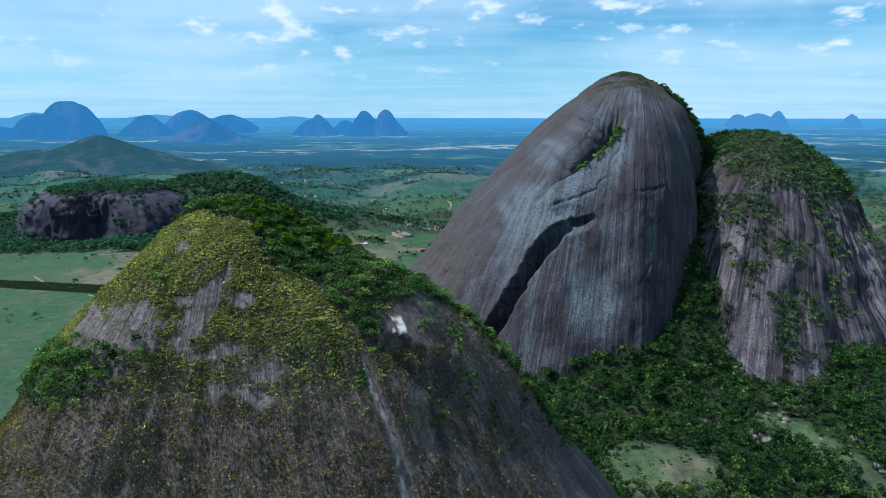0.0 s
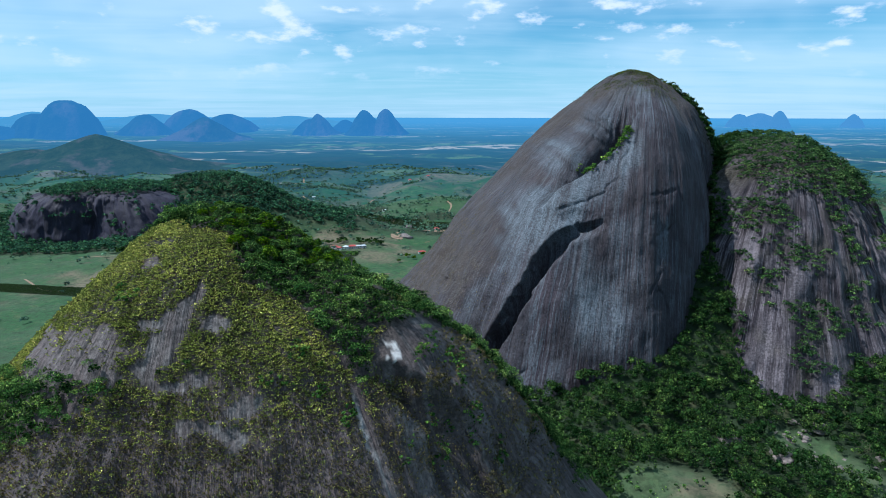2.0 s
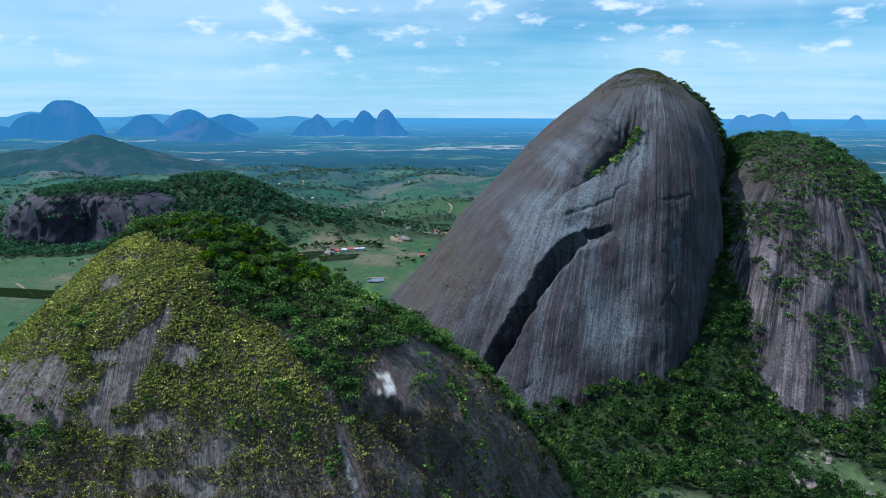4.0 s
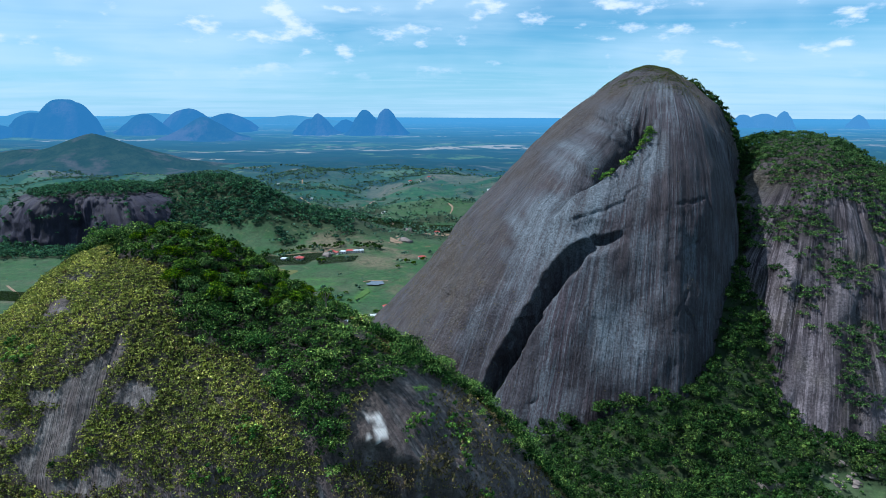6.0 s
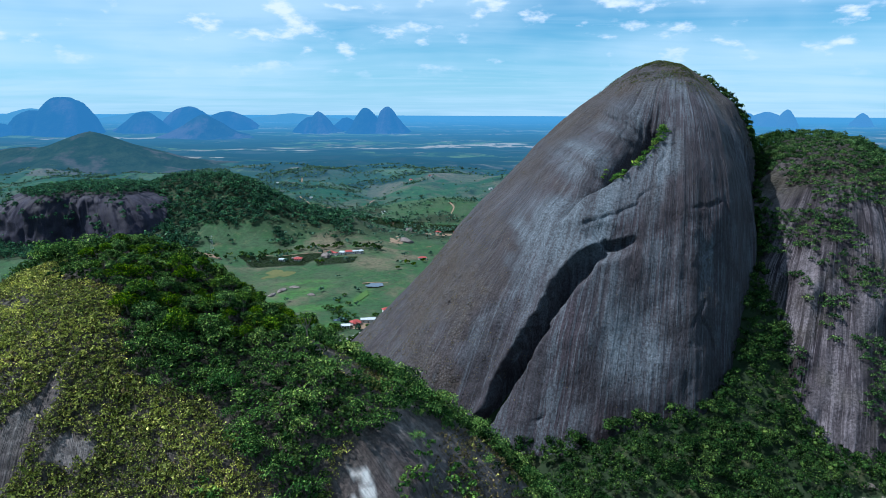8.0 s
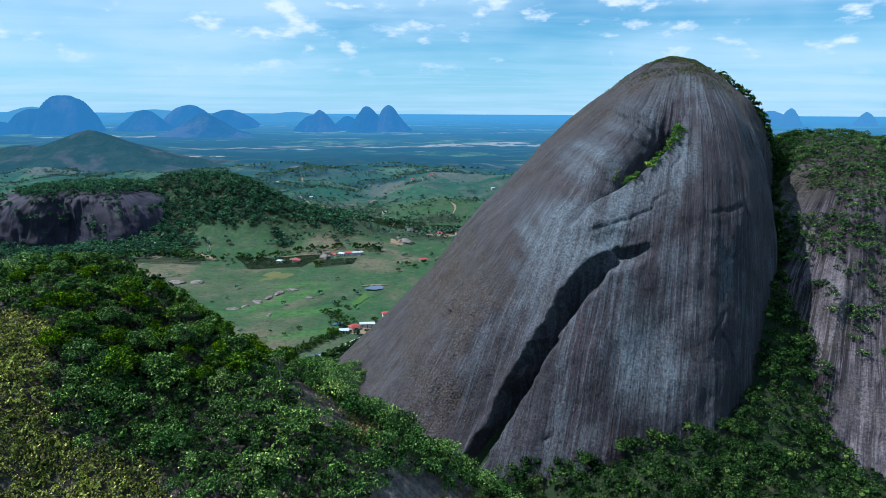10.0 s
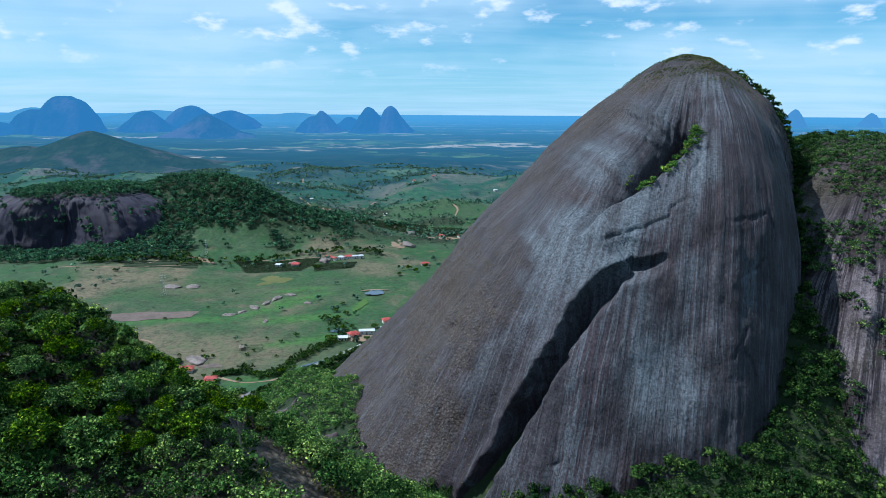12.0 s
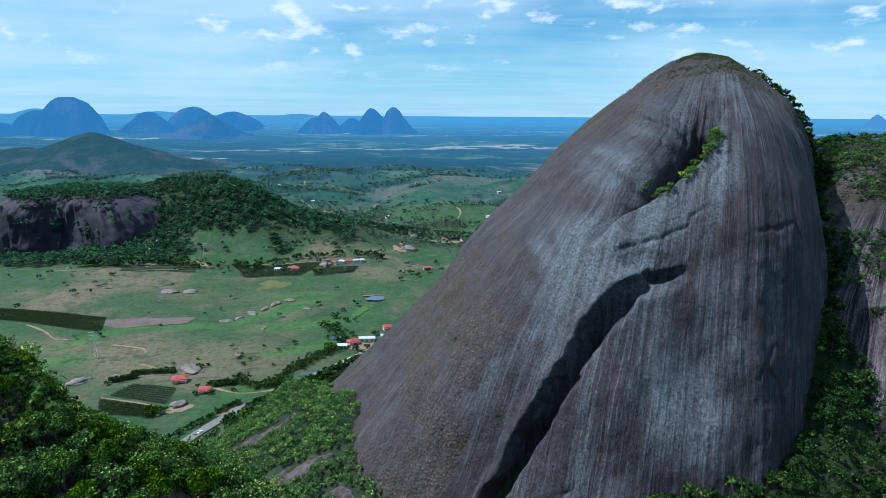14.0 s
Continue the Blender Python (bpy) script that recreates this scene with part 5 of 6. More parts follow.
    tagged(new("tufts", mesh_from("tufts", v, f, M_CAP, shade=False)), "green grassy tufts over the rock's rounded summit", "shrubs", kind="stuff")

    # the wooded hill and its cliff
    hill = ground_sheet(-900, -60, 890, 1330, 12)
    p, _ = sprinkle(RNG, *hill, 0.040, lambda q, n: wood_mask(q[:, 0], q[:, 1]))
    q, _ = sprinkle(RNG, *CLIFF, 0.04, lambda q, n: np.clip(smooth(q[:, 2], -131, -124) + 0.4 * smooth(fbm(q[:, 0] / 25, q[:, 2] / 10, 0, 2, 233), 0.3, 0.5), 0, 1))
    p = np.concatenate([p, q])
    woods("woods", "dense forest over a low hill", p, RNG.uniform(3.2, 6.6, len(p)), [wood_template(RNG, 3, 10, 0.24, 0.34), wood_template(RNG, 4, 8, 0.24, 0.25)], M_LEAF_HAZED)

    # scattered trees and thickets of the valley
    plain = ground_sheet(-1500, 1500, 440, 2250, 22)

    def valley_mask(q, n):
        x, y = q[:, 0], q[:, 1]
        d, apron = near_lowland(x, y)
        v = fbm(x / 90, y / 90, 0, 4, 241)
        thicket = np.maximum(0.9 * smooth(v, 0.46, 0.60) * smooth(y, 880, 1050), valley_wood(x, y))
        single = 0.05 + 0.30 * smooth(v, -0.1, 0.4) * smooth(y, 800, 1000)
        belt = 0.8 * np.exp(-((y - 905 - 0.1 * (x + 200)) / 12) ** 2) * smooth(x, -330, -260) * smooth(x, -190, -230)
        return np.where(np.abs(x) < 0.85 * y, np.maximum(np.maximum(thicket, belt), single * 0.55 * smooth(y, 520, 700)), 0) * smooth(apron, 30, 10)

    p, _ = sprinkle(RNG, *plain, 0.0105, valley_mask)
    woods("woods", "scattered trees and thickets across the valley", p, RNG.uniform(1.8, 5.4, len(p)), [wood_template(RNG, 2, 9, 0.36, 0.0), wood_template(RNG, 3, 7, 0.34, 0.0)], M_LEAF_HAZED)


plant_woods()
for t in TREES:
    for o in (*t.children_recursive, t):
        bpy.data.objects.remove(o)

# ---- the valley: fields, road, water, farms ----
def drape(name, corners, material, label, category, lift=0.35, n=26, wobble=0.0, kind="structure"):
    """A field sheet between four plan corners, laid on the ground."""
    a, b, c, d = (np.array(q, float) for q in corners)
    u, v = np.meshgrid(np.linspace(0, 1, n), np.linspace(0, 1, n))
    u, v = u[..., None], v[..., None]
    p = (a * (1 - u) + b * u) * (1 - v) + (d * (1 - u) + c * u) * v
    if wobble:
        p = p + np.stack([fbm(p[..., 0] / 14, p[..., 1] / 14, 0, 3, 301), fbm(p[..., 0] / 14, p[..., 1] / 14, 5, 3, 303)], -1) * wobble
    z = ground_z(p[..., 0], p[..., 1]) + lift
    me = mesh_from(name, np.dstack([p, z]).reshape(-1, 3), grid_faces(n, n), material)
    return tagged(new(name, me), label, category, kind=kind)


def ribbon(name, points, width, material, label, category, lift=0.5, ragged=0.0, kind="structure"):
    """A road or track along plan points, laid on the ground."""
    pts = np.array(points, float)
    k = np.linspace(0, len(pts) - 1, 14 * (len(pts) - 1) + 1)
    mid = catmull(pts, k)
    way = np.gradient(mid, axis=0)
    way /= np.linalg.norm(way, axis=1, keepdims=True)
    side = np.column_stack([-way[:, 1], way[:, 0]])
    half = width / 2 * (1 + ragged * fbm(k * 1.7, k * 0, 0, 3, 311))
    rows = np.stack([mid + side * (half * s)[:, None] for s in (-1, -0.5, 0, 0.5, 1)], 1)
    z = ground_z(rows[..., 0], rows[..., 1]).max(1, keepdims=True) + lift + 0 * rows[..., 0]
    me = mesh_from(name, np.dstack([rows, z]).reshape(-1, 3), grid_faces(len(k), 5), material)
    return tagged(new(name, me), label, category, kind=kind)


def blob(name, x, y, rx, ry, material, label, category, lift=0.3, turn=0.0, flat=True, kind="structure"):
    """A patch with an uneven rim on the ground."""
    n, m = 40, 6
    a = np.linspace(0, 2 * math.pi, n, endpoint=False)[None]
    r = np.linspace(0.02, 1, m)[:, None]
    wob = 1 + 0.40 * fbm(np.cos(a) * 1.3 + x, np.sin(a) * 1.3 + y, 0, 2, 321)
    u, v = rx * r * np.cos(a) * wob, ry * r * np.sin(a) * wob
    c, s = math.cos(turn), math.sin(turn)
    px, py = x + u * c - v * s, y + u * s + v * c
    z = ground_z(px, py)
    z = (z.max() if flat else z) + lift + 0 * px
    me = mesh_from(name, np.stack([px, py, z], -1).reshape(-1, 3), grid_faces(m, n, True), material)
    return tagged(new(name, me), label, category, kind=kind)


def crop_rows(name, corners, gap, label, height=1.5):
    """Rows of coffee bushes between four plan corners (a to b is the way of the rows)."""
    a, b, c, d = (np.array(q, float) for q in corners)
    rows = int(np.linalg.norm(d - a) / gap)
    places = []
    for i in range(rows):
        t = (i + 0.5) / rows
        p, q = a * (1 - t) + d * t, b * (1 - t) + c * t
        count = int(np.linalg.norm(q - p) / 1.05)
        k = (np.arange(count) + RNG.uniform(0.2, 0.8, count)) / count
        places.append(p + (q - p) * k[:, None] + RNG.normal(0, 0.18, (count, 2)))
    xy = np.concatenate(places)
    xy = xy[RNG.random(len(xy)) > 0.05]
    p = np.column_stack([xy, ground_z(xy[:, 0], xy[:, 1])])
    v, f = joined(tuft_template(np.random.default_rng(9), 6), p, RNG.uniform(1.2, 1.7, len(p)) * height / 1.5, RNG.uniform(0, 6.28, len(p)))
    tagged(new(name, mesh_from(name, v, f, M_COFFEE, shade=False)), label, "crop", kind="stuff")
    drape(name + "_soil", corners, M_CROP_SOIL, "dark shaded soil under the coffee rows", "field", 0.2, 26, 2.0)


# soil painted dark green, with the coffee bushes' shade in its colour
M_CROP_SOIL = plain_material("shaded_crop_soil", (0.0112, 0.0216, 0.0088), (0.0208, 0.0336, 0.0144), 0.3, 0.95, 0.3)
M_RUSHES = plain_material("dry_rushes", (0.06, 0.072, 0.02), (0.092, 0.092, 0.032), 0.3, 0.95, 0.3)
crop_rows("coffee_rows", ((-590, 764), (-346, 713), (-330, 676), (-545, 727)), 2.6, "dark green coffee plantation in long rows")
crop_rows("coffee_rows", ((-243, 562), (-206, 554), (-202, 527), (-250, 541)), 2.6, "dark green coffee plot beside the farmhouse")
crop_rows("coffee_rows", ((-254, 536), (-206, 523), (-201, 508), (-242, 512)), 2.6, "dark green coffee plot beside the farmhouse")
crop_rows("coffee_rows", ((-292, 926), (-165, 918), (-188, 874), (-258, 874)), 4.0, "dark coffee plot at the foot of the hill", 1.8)
crop_rows("coffee_rows", ((-176, 896), (-120, 906), (-122, 880), (-170, 868)), 4.5, "dark coffee plot at the foot of the hill", 1.8)
crop_rows("coffee_rows", ((-150, 1180), (-40, 1190), (-22, 1105), (-146, 1095)), 6.0, "dark coffee plantation on a far slope", 2.4)
crop_rows("coffee_rows", ((-30, 1170), (50, 1165), (60, 1110), (-16, 1105)), 6.0, "dark coffee plantation on a far slope", 2.4)
crop_rows("coffee_rows", ((-430, 905), (-330, 912), (-325, 884), (-420, 880)), 6.0, "dark crop strip below the wooded hill", 1.2)
drape("field_tilled", ((-362, 703), (-257, 724), (-261, 702), (-322, 685)), M_TILLED, "bare reddish-brown tilled field", "field", wobble=2.0)
drape("field_far", ((-1005, 2150), (-925, 2150), (-900, 2190), (-975, 2190)), M_DIRT, "pale bare field on the far plain", "field", 1.5, wobble=4.0)
blob("field_round", -214, 842, 17, 15, M_RUSHES, "round yellow-green dry pond bed", "field", 0.2, 0.2, False)

ROAD = ((-205, 400), (-182, 438), (-167, 461), (-158, 484), (-146, 507), (-130, 534), (-117, 560), (-98, 594), (-70, 640), (-30, 700))
road = ribbon("road", ROAD, 7.0, M_ASPHALT, "sunlit grey two-lane asphalt road", "road", 0.9)
shift = lambda d: [(x + d * 0.84, y - d * 0.54) for x, y in ROAD]
for d in (-2.9, 2.9):
    ribbon("road_edge_line", shift(d), 0.3, M_PAINT, "white painted edge line of the road", "road marking", 0.96)
ribbon("road_middle_line", shift(0.0), 0.25, M_PAINT, "pale painted middle line of the road", "road marking", 0.96)
NEAR_TRACKS = (((-520, 880), (-467, 883), (-420, 880), (-385, 886), (-350, 892)),
          ((-395, 900), (-388, 915), (-400, 928)),
          ((-411, 690), (-385, 676), (-364, 658), (-350, 656)),
          ((-206, 523), (-225, 530), (-254, 538)),
          ((-181, 556), (-165, 548), (-150, 545), (-128, 552), (-110, 575)),
          ((-260, 930), (-200, 924), (-150, 926), (-118, 920)),
          ((-526, 772), (-497, 745), (-473, 725), (-440, 715)),
          ((-255, 600), (-235, 590), (-222, 581)),
          ((-300, 640), (-270, 632), (-262, 622)))
FAR_TRACKS = (((-150, 1190), (-95, 1150), (-90, 1105)),
          ((-152, 1100), (-146, 1150), (-120, 1195)),
          ((-75, 1030), (-70, 1002), (-84, 985)),
          ((10, 1330), (18, 1290), (12, 1240)),
          ((-330, 1480), (-300, 1420), (-270, 1370), (-215, 1330), (-185, 1400), (-160, 1480)),
          ((-420, 1900), (-400, 1780), (-430, 1700)),
          ((40, 1080), (70, 1040), (110, 1020), (160, 1030)),
          ((620, 1150), (700, 1230), (690, 1330), (760, 1400), (740, 1480)),
          ((150, 1330), (260, 1420), (420, 1450)))
for line in NEAR_TRACKS + FAR_TRACKS:
    ribbon("dirt_track", line, 2.0 + 1.2 * (line[0][1] > 950), M_DIRT, "pale orange unpaved dirt track", "track", 0.2 + 0.4 * (line[0][1] > 950), 0.35)
blob("bare_soil", -150, 517, 10, 5, M_DIRT, "patch of bare pale soil", "soil", 0.25, 0.5, False)
blob("bare_soil", -192, 520, 9, 6, M_DIRT, "patch of bare pale soil", "soil", 0.25, 0.5, False)
blob("bare_soil", -75, 1000, 8, 14, M_DIRT, "orange bare soil scar", "soil", 0.4, 0.5, False)
blob("bare_soil", -20, 1085, 34, 8, M_DIRT, "orange bare soil scar", "soil", 0.4, 0.1, False)
blob("bare_soil", -330, 915, 24, 5, M_DIRT, "orange bare soil scar", "soil", 0.4, -0.5, False)
blob("bare_soil", -240, 1385, 30, 18, M_DIRT, "orange bare soil scar", "soil", 0.6, 0.2, False)
blob("pond", -84, 782, 9, 8, M_WATER, "small blue farm pond", "water", 0.5, 0.3)
blob("pond", -104, 668, 6, 6, M_WATER, "small dark farm pond", "water", 0.5, 0.3)
blob("pond", -108, 585, 12, 3, M_WATER, "narrow blue pond", "water", 0.5, 0.6)
blob("reeds", -93, 742, 5, 22, M_GRASS_WET, "strip of bright yellow-green reeds", "reeds", 0.6, -0.25, False)
ribbon("pond_bank", ((-99, 792), (-84, 794), (-68, 790)), 2.4, M_DIRT, "pale earth bank of the pond", "bank", 0.9, 0.3)


# ---- boulders and outcrops ----
def boulder(x, y, sx, sy, sz, seed, label="grey weathered boulder half sunk in grass", base=None, material=None):
    rng = np.random.default_rng(seed)
    bm = bmesh.new()
    bmesh.ops.create_icosphere(bm, subdivisions=3, radius=1)
    off = rng.uniform(0, 50)
    for v in bm.verts:
        n = 1 + 0.40 * noise.noise(v.co * 1.2 + Vector((off, 0, 0))) + 0.30 * noise.noise(v.co * 2.7 + Vector((off, 5, 0)))
        v.co = Vector((v.co.x * sx * n, v.co.y * sy * n, v.co.z * sz * n * 0.8))
    for f in bm.faces:
        f.smooth = True
    me = bpy.data.meshes.new("boulder")
    bm.to_mesh(me)
    bm.free()
    me.materials.append(material or M_BOULDER)
    ob = new("boulder", me)
    z = float(ground_z(x, y)) if base is None else base
    ob.matrix_world = pose(x, y, z + sz * 0.15, 0, 0, float(rng.uniform(0, 360)))
    return tagged(ob, label, "boulder", "boulders")


for i, (x, y, sx, sy, sz) in enumerate(((-209, 590, 11, 7, 2.2), (-286, 566, 9, 6, 2.5), (-262, 575, 6, 2.5, 1.2), (-192, 527, 6, 5, 2.6),
                                        (-224, 712, 8, 3.5, 1.6), (-214, 722, 6, 3, 1.4), (-206, 738, 8, 4, 1.8), (-197, 752, 7, 4, 2), (-190, 768, 8, 4, 2.2),
                                        (-178, 780, 7, 3, 1.8), (-322, 803, 10, 7, 1.5), (-300, 808, 9, 7, 1.5), (-152, 752, 5, 3, 2.0), (-180, 690, 5, 2, 1.2),
                                        (-163, 905, 8, 6, 5), (-205, 905, 6, 5, 3), (-62, 1098, 12, 8, 5), (-60, 1004, 12, 9, 5))):
    boulder(x, y, sx, sy, sz, 500 + i, "pale grey rock outcrop in the pasture")
M_SLOPE_ROCK = plain_material("slope_gneiss", (0.021, 0.0154, 0.0189), (0.091, 0.0735, 0.0735), 0.5, 0.9, 0.6)


def rock_strip(points, width, seed):
    """A bare band of rock breaking through the slope, knobbly across and along."""
    mid = catmull(np.array(points, float), np.linspace(0, len(points) - 1, 20 * len(points)))
    way = np.gradient(mid, axis=0)
    way /= np.linalg.norm(way, axis=1, keepdims=True)
    side = np.column_stack([-way[:, 1], way[:, 0]])
    k = np.arange(len(mid)) / 9.0
    half = width / 2 * (0.7 + 0.5 * fbm(k, k * 0, seed, 3, 331)) * np.sin(np.linspace(0.15, 3.0, len(mid)))
    s = np.linspace(-1, 1, 11)
    q = mid[:, None, :] + side[:, None, :] * (half[:, None] * s[None])[..., None]
    z = ground_z(q[..., 0], q[..., 1]) + 1.5 * (1 - s[None] ** 4) - 0.5 + 1.3 * fbm(q[..., 0] / 3, q[..., 1] / 3, seed, 3, 333) * (1 - s[None] ** 2)
    me = mesh_from("rock_strip", np.dstack([q, z]).reshape(-1, 3), grid_faces(len(mid), 11), M_SLOPE_ROCK)
    tagged(new("rock_strip", me), "bare purple-brown rock breaking through scrub", "rock", kind="structure")


for i, line in enumerate(STRIPS):
    rock_strip(line, 9.0, i * 3.0)
rng_b = np.random.default_rng(77)
for i in range(60):
    y = float(rng_b.uniform(205, 300))
    x = 172 - (y - 262) * 0.55 + float(rng_b.normal(0, 11))
    k = float(0.4 + 1.5 * rng_b.random() ** 2)
    boulder(x, y, k * 1.2, k, k * 0.8, 600 + i)
for i, (x, y, k) in enumerate(((150, 262, 4.5), (134, 276, 4.0), (178, 283, 3.5), (118, 258, 2.6), (128, 240, 2.4), (196, 262, 3.5), (206, 240, 3.2))):
    boulder(x, y, k * 1.3, k, k * 0.9, 700 + i, "large grey boulder among forest trees")


# ---- houses ----
def box(bm, x0, x1, y0, y1, z0, z1):
    v = [bm.verts.new(q) for q in ((x0, y0, z0), (x1, y0, z0), (x1, y1, z0), (x0, y1, z0), (x0, y0, z1), (x1, y0, z1), (x1, y1, z1), (x0, y1, z1))]
    for f in ((0, 3, 2, 1), (4, 5, 6, 7), (0, 1, 5, 4), (1, 2, 6, 5), (2, 3, 7, 6), (3, 0, 4, 7)):
        bm.faces.new([v[i] for i in f])


def house(x, y, w, d, h, turn, roof, label, hip=0.35, pitch=0.3, porch=True):
    """A low rural house: walls, a hipped or gabled roof with thickness, door and windows."""
    root = new("house")
    bm = bmesh.new()
    box(bm, -w / 2, w / 2, -d / 2, d / 2, -1.5, h)
    part("wall", bm, M_WALL, root)
    o, e = 0.7, d * pitch
    bm = bmesh.new()
    for lift in (0.0, 0.22):
        z0, z1 = h + lift, h + e + lift
        a = [(-w / 2 - o, -d / 2 - o, z0), (w / 2 + o, -d / 2 - o, z0), (w / 2 + o, d / 2 + o, z0), (-w / 2 - o, d / 2 + o, z0)]
        r = [(-w / 2 - o + hip * w, 0, z1), (w / 2 + o - hip * w, 0, z1)]
        v = [bm.verts.new(q) for q in a + r]
        for f in ((0, 1, 5, 4), (2, 3, 4, 5), (3, 0, 4), (1, 2, 5)):
            bm.faces.new([v[i] for i in f])
    part("roof", bm, roof, root)
    for k, px in enumerate((-w * 0.32, 0.0, w * 0.32)):
        bm = bmesh.new()
        if k == 1:
            box(bm, px - 0.5, px + 0.5, -d / 2 - 0.06, -d / 2 + 0.05, 0.0, 2.1)
            door = part("door", bm, M_DARK, root)
            bm = bmesh.new()
            box(bm, px - 0.7, px + 0.7, -d / 2 - 0.5, -d / 2 - 0.06, -0.4, 0.0)
            part("doorstep", bm, M_TILLED, door)
        else:
            box(bm, px - 0.7, px + 0.7, -d / 2 - 0.06, -d / 2 + 0.05, 1.0, 2.1)
            window = part("window", bm, M_DARK, root)
            bm = bmesh.new()
            box(bm, px - 0.8, px + 0.8, -d / 2 - 0.18, -d / 2 + 0.02, 0.9, 1.0)
            part("sill", bm, M_WALL, window)
    if porch:
        bm = bmesh.new()
        box(bm, -w / 2, w / 2, -d / 2 - 2.4, -d / 2 - 0.7, h - 0.45, h - 0.28)
        part("porch_roof", bm, roof, root)
        for px in (-w / 2 + 0.2, w / 2 - 0.2):
            bm = bmesh.new()
            box(bm, px - 0.09, px + 0.09, -d / 2 - 2.3, -d / 2 - 2.12, -1.5, h - 0.45)
            part("post", bm, M_WALL, root)
    z = float(ground_z(x, y))
    root.matrix_world = pose(x, y, z + 0.3, 0, 0, turn)
    return tagged(root, label, "house", "houses")


house(-208, 566, 10.5, 6.5, 2.8, 12, M_ROOF, "low farmhouse with a bright red hipped roof")
house(-181, 547, 8, 5, 2.6, 10, M_ROOF, "small house with a red hipped roof")
house(-88, 655, 9, 6.5, 2.9, 35, M_ROOF, "farm building with a bright red roof")
house(-76, 662, 14, 5.5, 3.2, 8, M_ROOF_GREY, "long shed with a pale grey sheet roof", 0.02, 0.14, False)
house(-96, 645, 8, 6, 2.6, 8, M_ROOF_GREY, "small shed with a grey sheet roof", 0.02, 0.14, False)
house(-60, 668, 7, 6, 2.8, 8, M_ROOF_GREY, "small shed with a pale roof", 0.02, 0.14, False)
house(-60, 690, 8, 6, 2.8, 20, M_ROOF, "house with a dull red roof among trees")
house(-200, 896, 10, 6, 2.8, 0, M_ROOF, "far farmhouse with a red roof")
for i, (x, y, r) in enumerate(((-152, 912, 0), (-143, 916, 1), (-134, 920, 0), (-126, 922, 1), (-119, 926, 1), (-160, 918, 0), (-222, 897, 1), (-30, 905, 0),
                               (20, 1098, 0), (36, 1102, 0), (-10, 1094, 0), (52, 1106, 0), (-305, 1480, 1), (-120, 1290, 1), (70, 1260, 1), (-470, 1820, 1),
                               (-420, 960, 1), (-455, 955, 1), (110, 1550, 1), (-60, 1720, 1), (-90, 1735, 0), (-40, 1742, 0))):
    house(x, y, 7 + i % 4, 4.5 + i % 3, 2.8, 20 * (i % 5) - 30, (M_ROOF, M_ROOF_GREY)[r],
          ("small far house with a red tiled roof", "small far house with a pale sheet roof")[r], 0.15 + 0.2 * (i % 2), 0.28, False)
blob("yard", -84, 650, 16, 7, M_DIRT, "pale bare farm yard", "yard", 0.25, 0.2, False)
blob("yard", -192, 577, 9, 5, M_TILLED, "bare trodden yard beside the farmhouse", "yard", 0.2, 0.1, False)


def pen(x, y, w, d, turn):
    """A timber cattle pen: posts and rails, with one lean-to roof."""
    root = new("cattle_pen")
    for i in range(7):
        for q in ((-w / 2 + w * i / 6, -d / 2), (-w / 2 + w * i / 6, d / 2)):
            bm = bmesh.new()
            box(bm, q[0] - 0.12, q[0] + 0.12, q[1] - 0.12, q[1] + 0.12, -0.5, 1.6)
            part("post", bm, M_BARK, root)
    for s in (-d / 2, d / 2):
        for z in (0.5, 1.0, 1.5):
            bm = bmesh.new()
            box(bm, -w / 2, w / 2, s - 0.05, s + 0.05, z - 0.09, z + 0.09)
            part("rail", bm, M_BARK, root)
    bm = bmesh.new()
    box(bm, -w / 2, -w / 2 + 4, -d / 2, d / 2, 2.4, 2.55)
    part("roof", bm, M_BARK, root)
    root.matrix_world = pose(x, y, float(ground_z(x, y)) + 0.1, 0, 0, turn)
    tagged(root, "weathered timber cattle pen with a small roof", "pen")


pen(-172, 617, 20, 8, 15)


def pylon(x, y, h):
    """A slender lattice power pylon."""
    root = new("power_pylon")
    for sx in (-1, 1):
        for sy in (-1, 1):
            bm = bmesh.new()
            tapered(bm, [(sx * 2.2, sy * 2.2, -0.5), (sx * 0.9, sy * 0.9, h * 0.6), (sx * 0.35, sy * 0.35, h)], [0.12, 0.1, 0.08], 4)
            part("leg", bm, M_STEEL, root)
    for i in range(8):
        z0, z1 = h * i / 8, h * (i + 1) / 8
        r0, r1 = np.interp([z0, z1], [0, h * 0.6, h], [2.2, 0.9, 0.35])
        for a in range(4):
            p, q = ((-1, -1), (1, -1), (1, 1), (-1, 1))[a], ((1, -1), (1, 1), (-1, 1), (-1, -1))[a]
            bm = bmesh.new()
            tapered(bm, [(p[0] * r0, p[1] * r0, z0), (q[0] * r1, q[1] * r1, z1)], [0.06, 0.06], 4)
            part("brace", bm, M_STEEL, root)
    for z in (h * 0.72, h * 0.84, h * 0.96):
        bm = bmesh.new()
        tapered(bm, [(-3.2, 0, z), (3.2, 0, z)], [0.1, 0.1], 4)
        part("crossarm", bm, M_STEEL, root)
    root.matrix_world = pose(x, y, float(ground_z(x, y)), 0, 0, 25)
    tagged(root, "slender grey steel lattice power pylon", "pylon", "pylons")


for x, y in ((-318, 772), (-300, 612), (-330, 930)):
    pylon(x, y, 24)


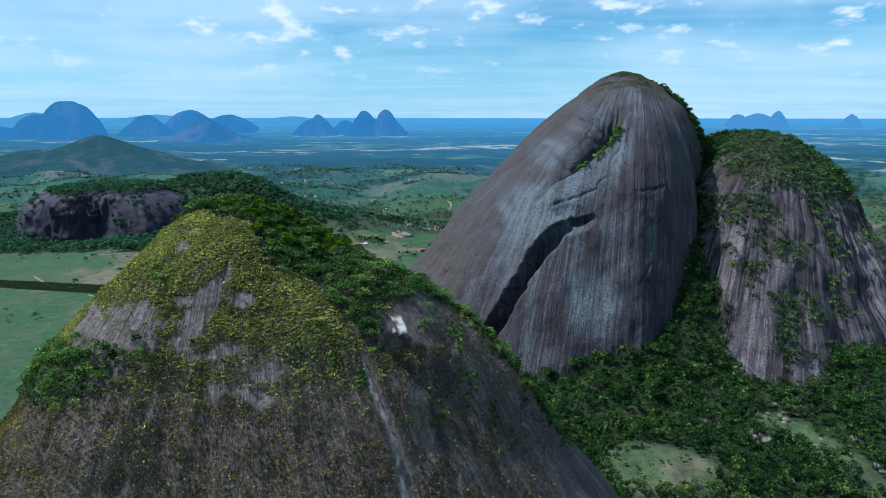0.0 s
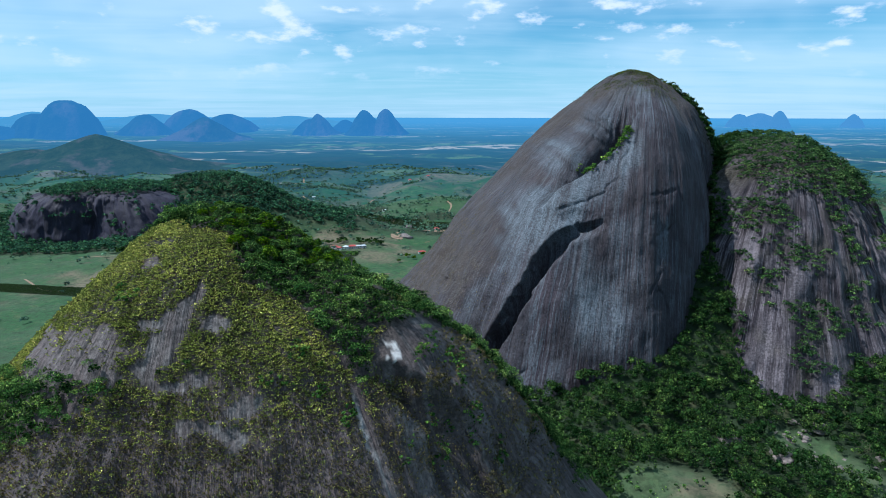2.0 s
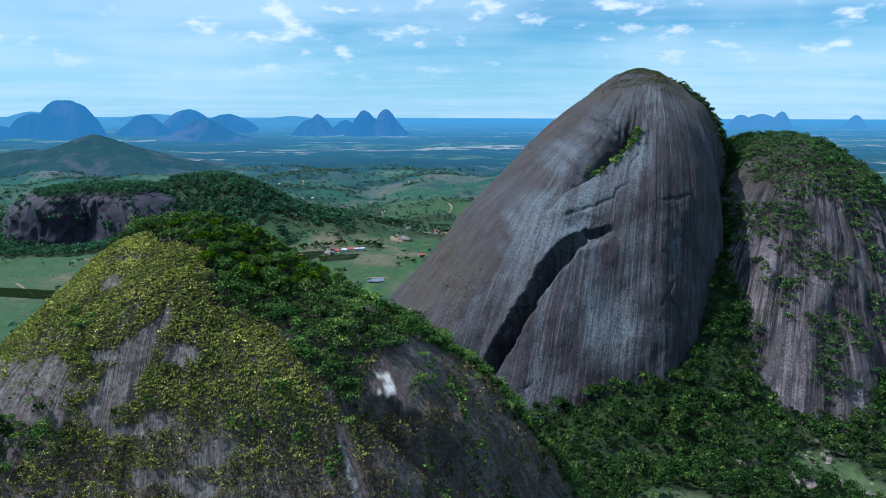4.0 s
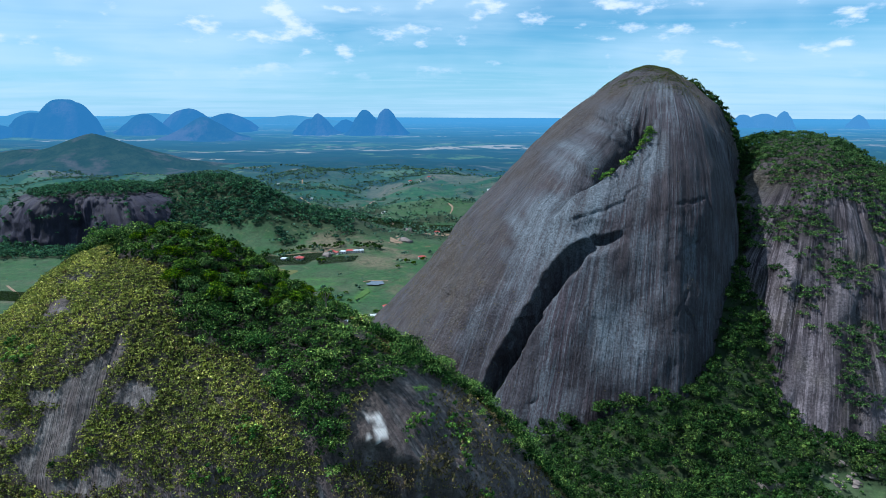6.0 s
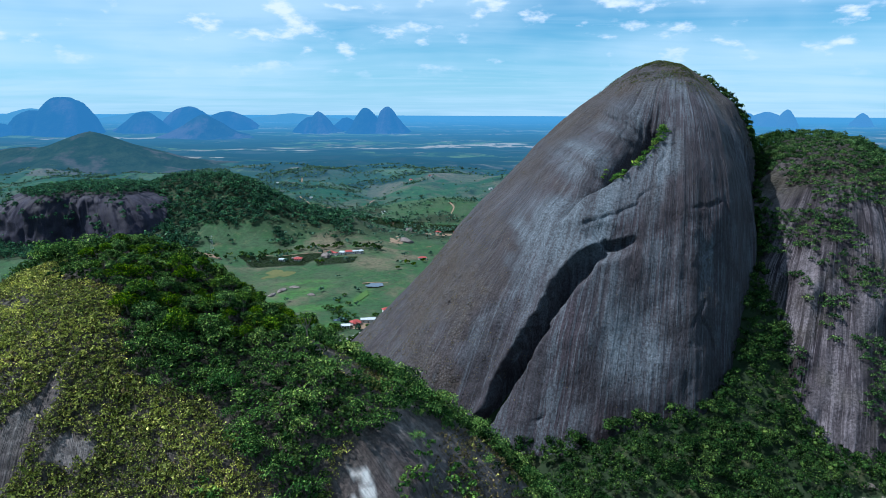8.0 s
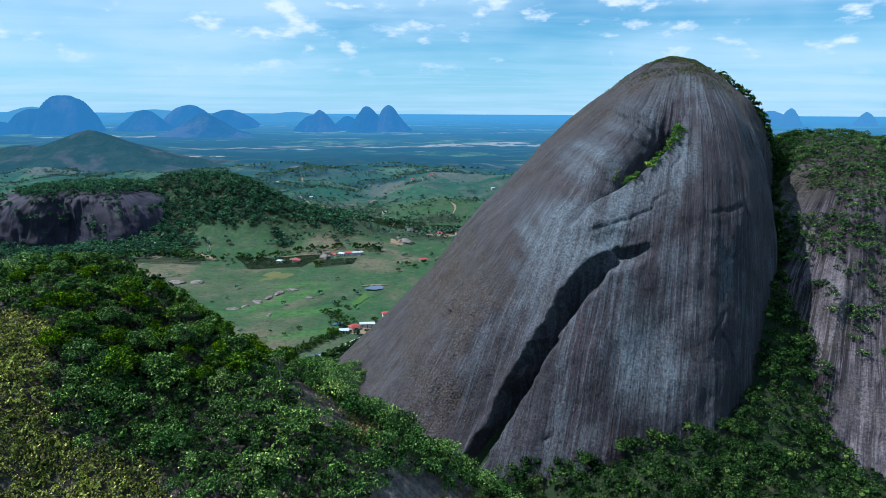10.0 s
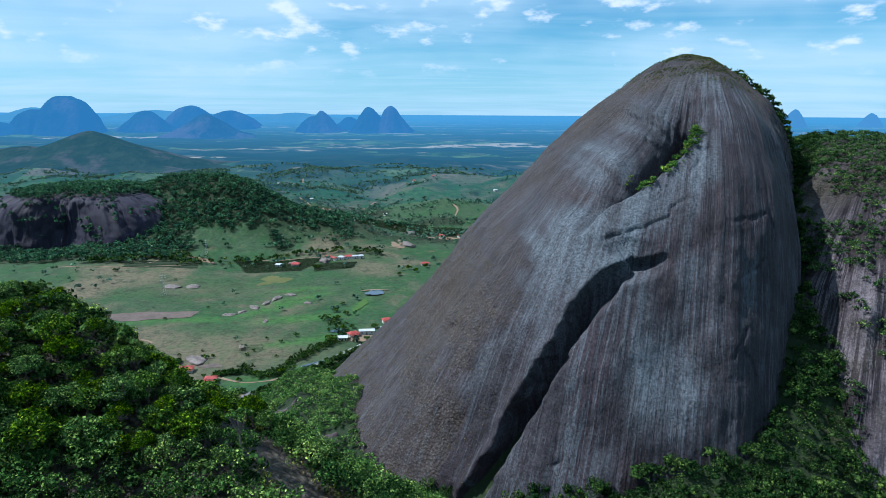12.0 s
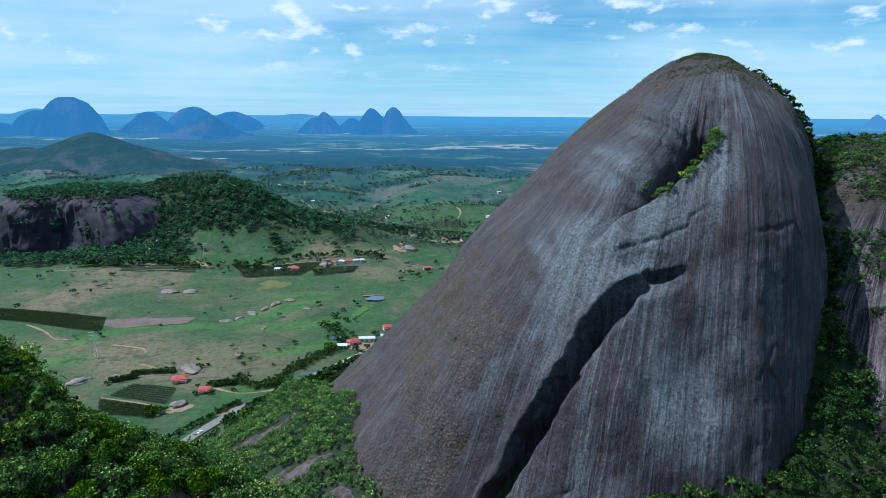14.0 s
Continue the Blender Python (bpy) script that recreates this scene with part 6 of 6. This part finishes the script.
def car(x, y, turn):
    root = new("car")
    bm = bmesh.new()
    box(bm, -2.1, 2.1, -0.85, 0.85, 0.35, 0.95)
    bmesh.ops.bevel(bm, geom=bm.edges[:], offset=0.12, segments=2, affect="EDGES")
    part("body", bm, M_WALL, root, "white painted car body")
    bm = bmesh.new()
    box(bm, -1.1, 1.0, -0.75, 0.75, 0.95, 1.48)
    bmesh.ops.bevel(bm, geom=bm.edges[:], offset=0.16, segments=2, affect="EDGES")
    part("cabin", bm, M_DARK, root, "dark window band")
    bm = bmesh.new()
    box(bm, -0.9, 0.8, -0.68, 0.68, 1.46, 1.53)
    part("roof", bm, M_WALL, root)
    for px in (-1.35, 1.35):
        for py in (-0.8, 0.8):
            bm = bmesh.new()
            bmesh.ops.create_cone(bm, cap_ends=True, segments=14, radius1=0.33, radius2=0.33, depth=0.2,
                                  matrix=Matrix.Translation((px, py, 0.33)) @ Matrix.Rotation(math.pi / 2, 4, "X"))
            wheel = part("wheel", bm, M_DARK, root)
            bm = bmesh.new()
            bmesh.ops.create_cone(bm, cap_ends=True, segments=12, radius1=0.2, radius2=0.2, depth=0.22,
                                  matrix=Matrix.Translation((px, py, 0.33)) @ Matrix.Rotation(math.pi / 2, 4, "X"))
            part("rim", bm, M_STEEL, wheel)
    root.matrix_world = pose(x, y, float(ground_z(x, y)) + 0.98, 0, 0, turn)
    tagged(root, "small white car on the asphalt road", "car")


car(-158.2, 481, 63)

# ---- single trees and hedges of the valley ----
VALLEY_TREES = [tree_model(340 + i, 0.75, 14, 26, 0.15, (1, 1, 0.75)) for i in range(3)]
FARM_TREES = ((-205, 512, 7), (-199, 516, 5), (-186, 541, 3.5), (-176, 543, 3.5), (-190, 555, 3), (-222, 583, 4), (-228, 600, 2.5), (-170, 600, 3),
               (-168, 611, 2.5), (-150, 633, 3), (-206, 596, 3), (-202, 593, 3.5), (-198, 597, 2.5), (-146, 553, 4.5), (-138, 556, 5), (-130, 562, 5),
               (-150, 559, 4), (-124, 570, 4.5), (-110, 700, 4.5), (-104, 714, 5), (-116, 722, 5), (-113, 745, 4), (-124, 705, 4), (-100, 672, 5))
FIELD_TREES = ((-92, 676, 4.5), (-70, 676, 5), (-104, 640, 5.5), (-110, 646, 4.5), (-62, 655, 4), (-82, 640, 4), (-74, 645, 4.5), (-145, 600, 2.5),
               (-165, 640, 2.5), (-420, 862, 4), (-330, 830, 2.5), (-255, 735, 2.5), (-282, 693, 2.5), (-262, 560, 3.5), (-140, 650, 4),
               (-50, 880, 6), (-40, 868, 5.5), (-60, 850, 5), (-28, 890, 6), (-165, 880, 5.5), (-172, 884, 5), (-212, 610, 2), (-160, 548, 3))
for x, y, k in FARM_TREES + FIELD_TREES:
    src = VALLEY_TREES[int(RNG.integers(3))]
    t = copy_thing(src, pose(x, y, float(ground_z(x, y)) - 0.2, 0, 0, float(RNG.uniform(0, 360))))
    t.scale = (k * 0.8, k * 0.8, k * 0.8)
    tagged(t, "round dark green broadleaf tree in the pasture", "tree", "pasture trees")
for t in VALLEY_TREES:
    for o in (*t.children_recursive, t):
        bpy.data.objects.remove(o)


def hedges():
    lines = (((-190, 455), (-172, 488), (-158, 512), (-150, 525)), ((-250, 580), (-235, 584), (-222, 586)), ((-105, 640), (-120, 610), (-128, 585), (-140, 562)),
             ((-262, 566), (-254, 570), (-246, 574)), ((-345, 903), (-300, 912), (-250, 925), (-200, 940), (-140, 955), (-95, 950)), ((-480, 905), (-440, 912), (-400, 918), (-350, 915)), ((-120, 702), (-106, 682), (-98, 652), (-110, 628), (-124, 602)), ((-165, 575), (-155, 562), (-140, 556), (-128, 560)), ((-180, 556), (-172, 562), (-165, 560)), ((-185, 430), (-160, 470), (-135, 510), (-112, 548), (-90, 590)))
    spread = (2.6, 2.5, 6.0, 2.0, 13.0, 12.0, 9.0, 4.5, 4.0, 5.5)
    pts = []
    for line, w in zip(lines, spread):
        pl = catmull(np.array(line, float), np.linspace(0, len(line) - 1, 26))
        step = np.repeat(pl, 5 if w < 5 else 8, axis=0)[RNG.random(26 * (5 if w < 5 else 8)) < (0.6 if w > 11 else 1.0)]
        pts.append(step + RNG.normal(0, w / 2, step.shape) + (np.array([10, -6]) if w == 5.5 else 0))
    # thicket on the road's rock side
    t, off = RNG.random(520), 5.5 + 38 * RNG.random(520) ** 1.4
    base = catmull(np.array(ROAD, float), 3.4 + 5.2 * t)
    pts.append(base + np.outer(off, [0.874, -0.485]))
    t2 = RNG.random(150)
    edge = catmull(np.array(ROAD, float), 4.2 + 4.6 * t2) + np.outer(5.5 + 7 * RNG.random(150), [0.874, -0.485])
    edge = np.column_stack([edge, ground_z(edge[:, 0], edge[:, 1])])
    woods("roadside_trees", "dark green roadside trees along the asphalt", edge, RNG.uniform(3.0, 4.6, 150), wood_template(RNG, 9, 12, 0.18), M_LEAF, "trees")
    xy = np.concatenate(pts)
    p = np.column_stack([xy, ground_z(xy[:, 0], xy[:, 1])])
    woods("hedge", "dark green hedges and thickets beside road and farm", p, np.where(p[:, 1] > 880, RNG.uniform(2.6, 5.0, len(p)), np.where(np.arange(len(p)) < len(p) - 520, RNG.uniform(1.2, 2.4, len(p)), RNG.uniform(2.0, 3.4, len(p)))), [wood_template(RNG, 5, 7, 0.28, 0.3), wood_template(RNG, 4, 8, 0.28, 0.3, (0.9, 0.9, 0.8))], M_LEAF, "hedge")


hedges()
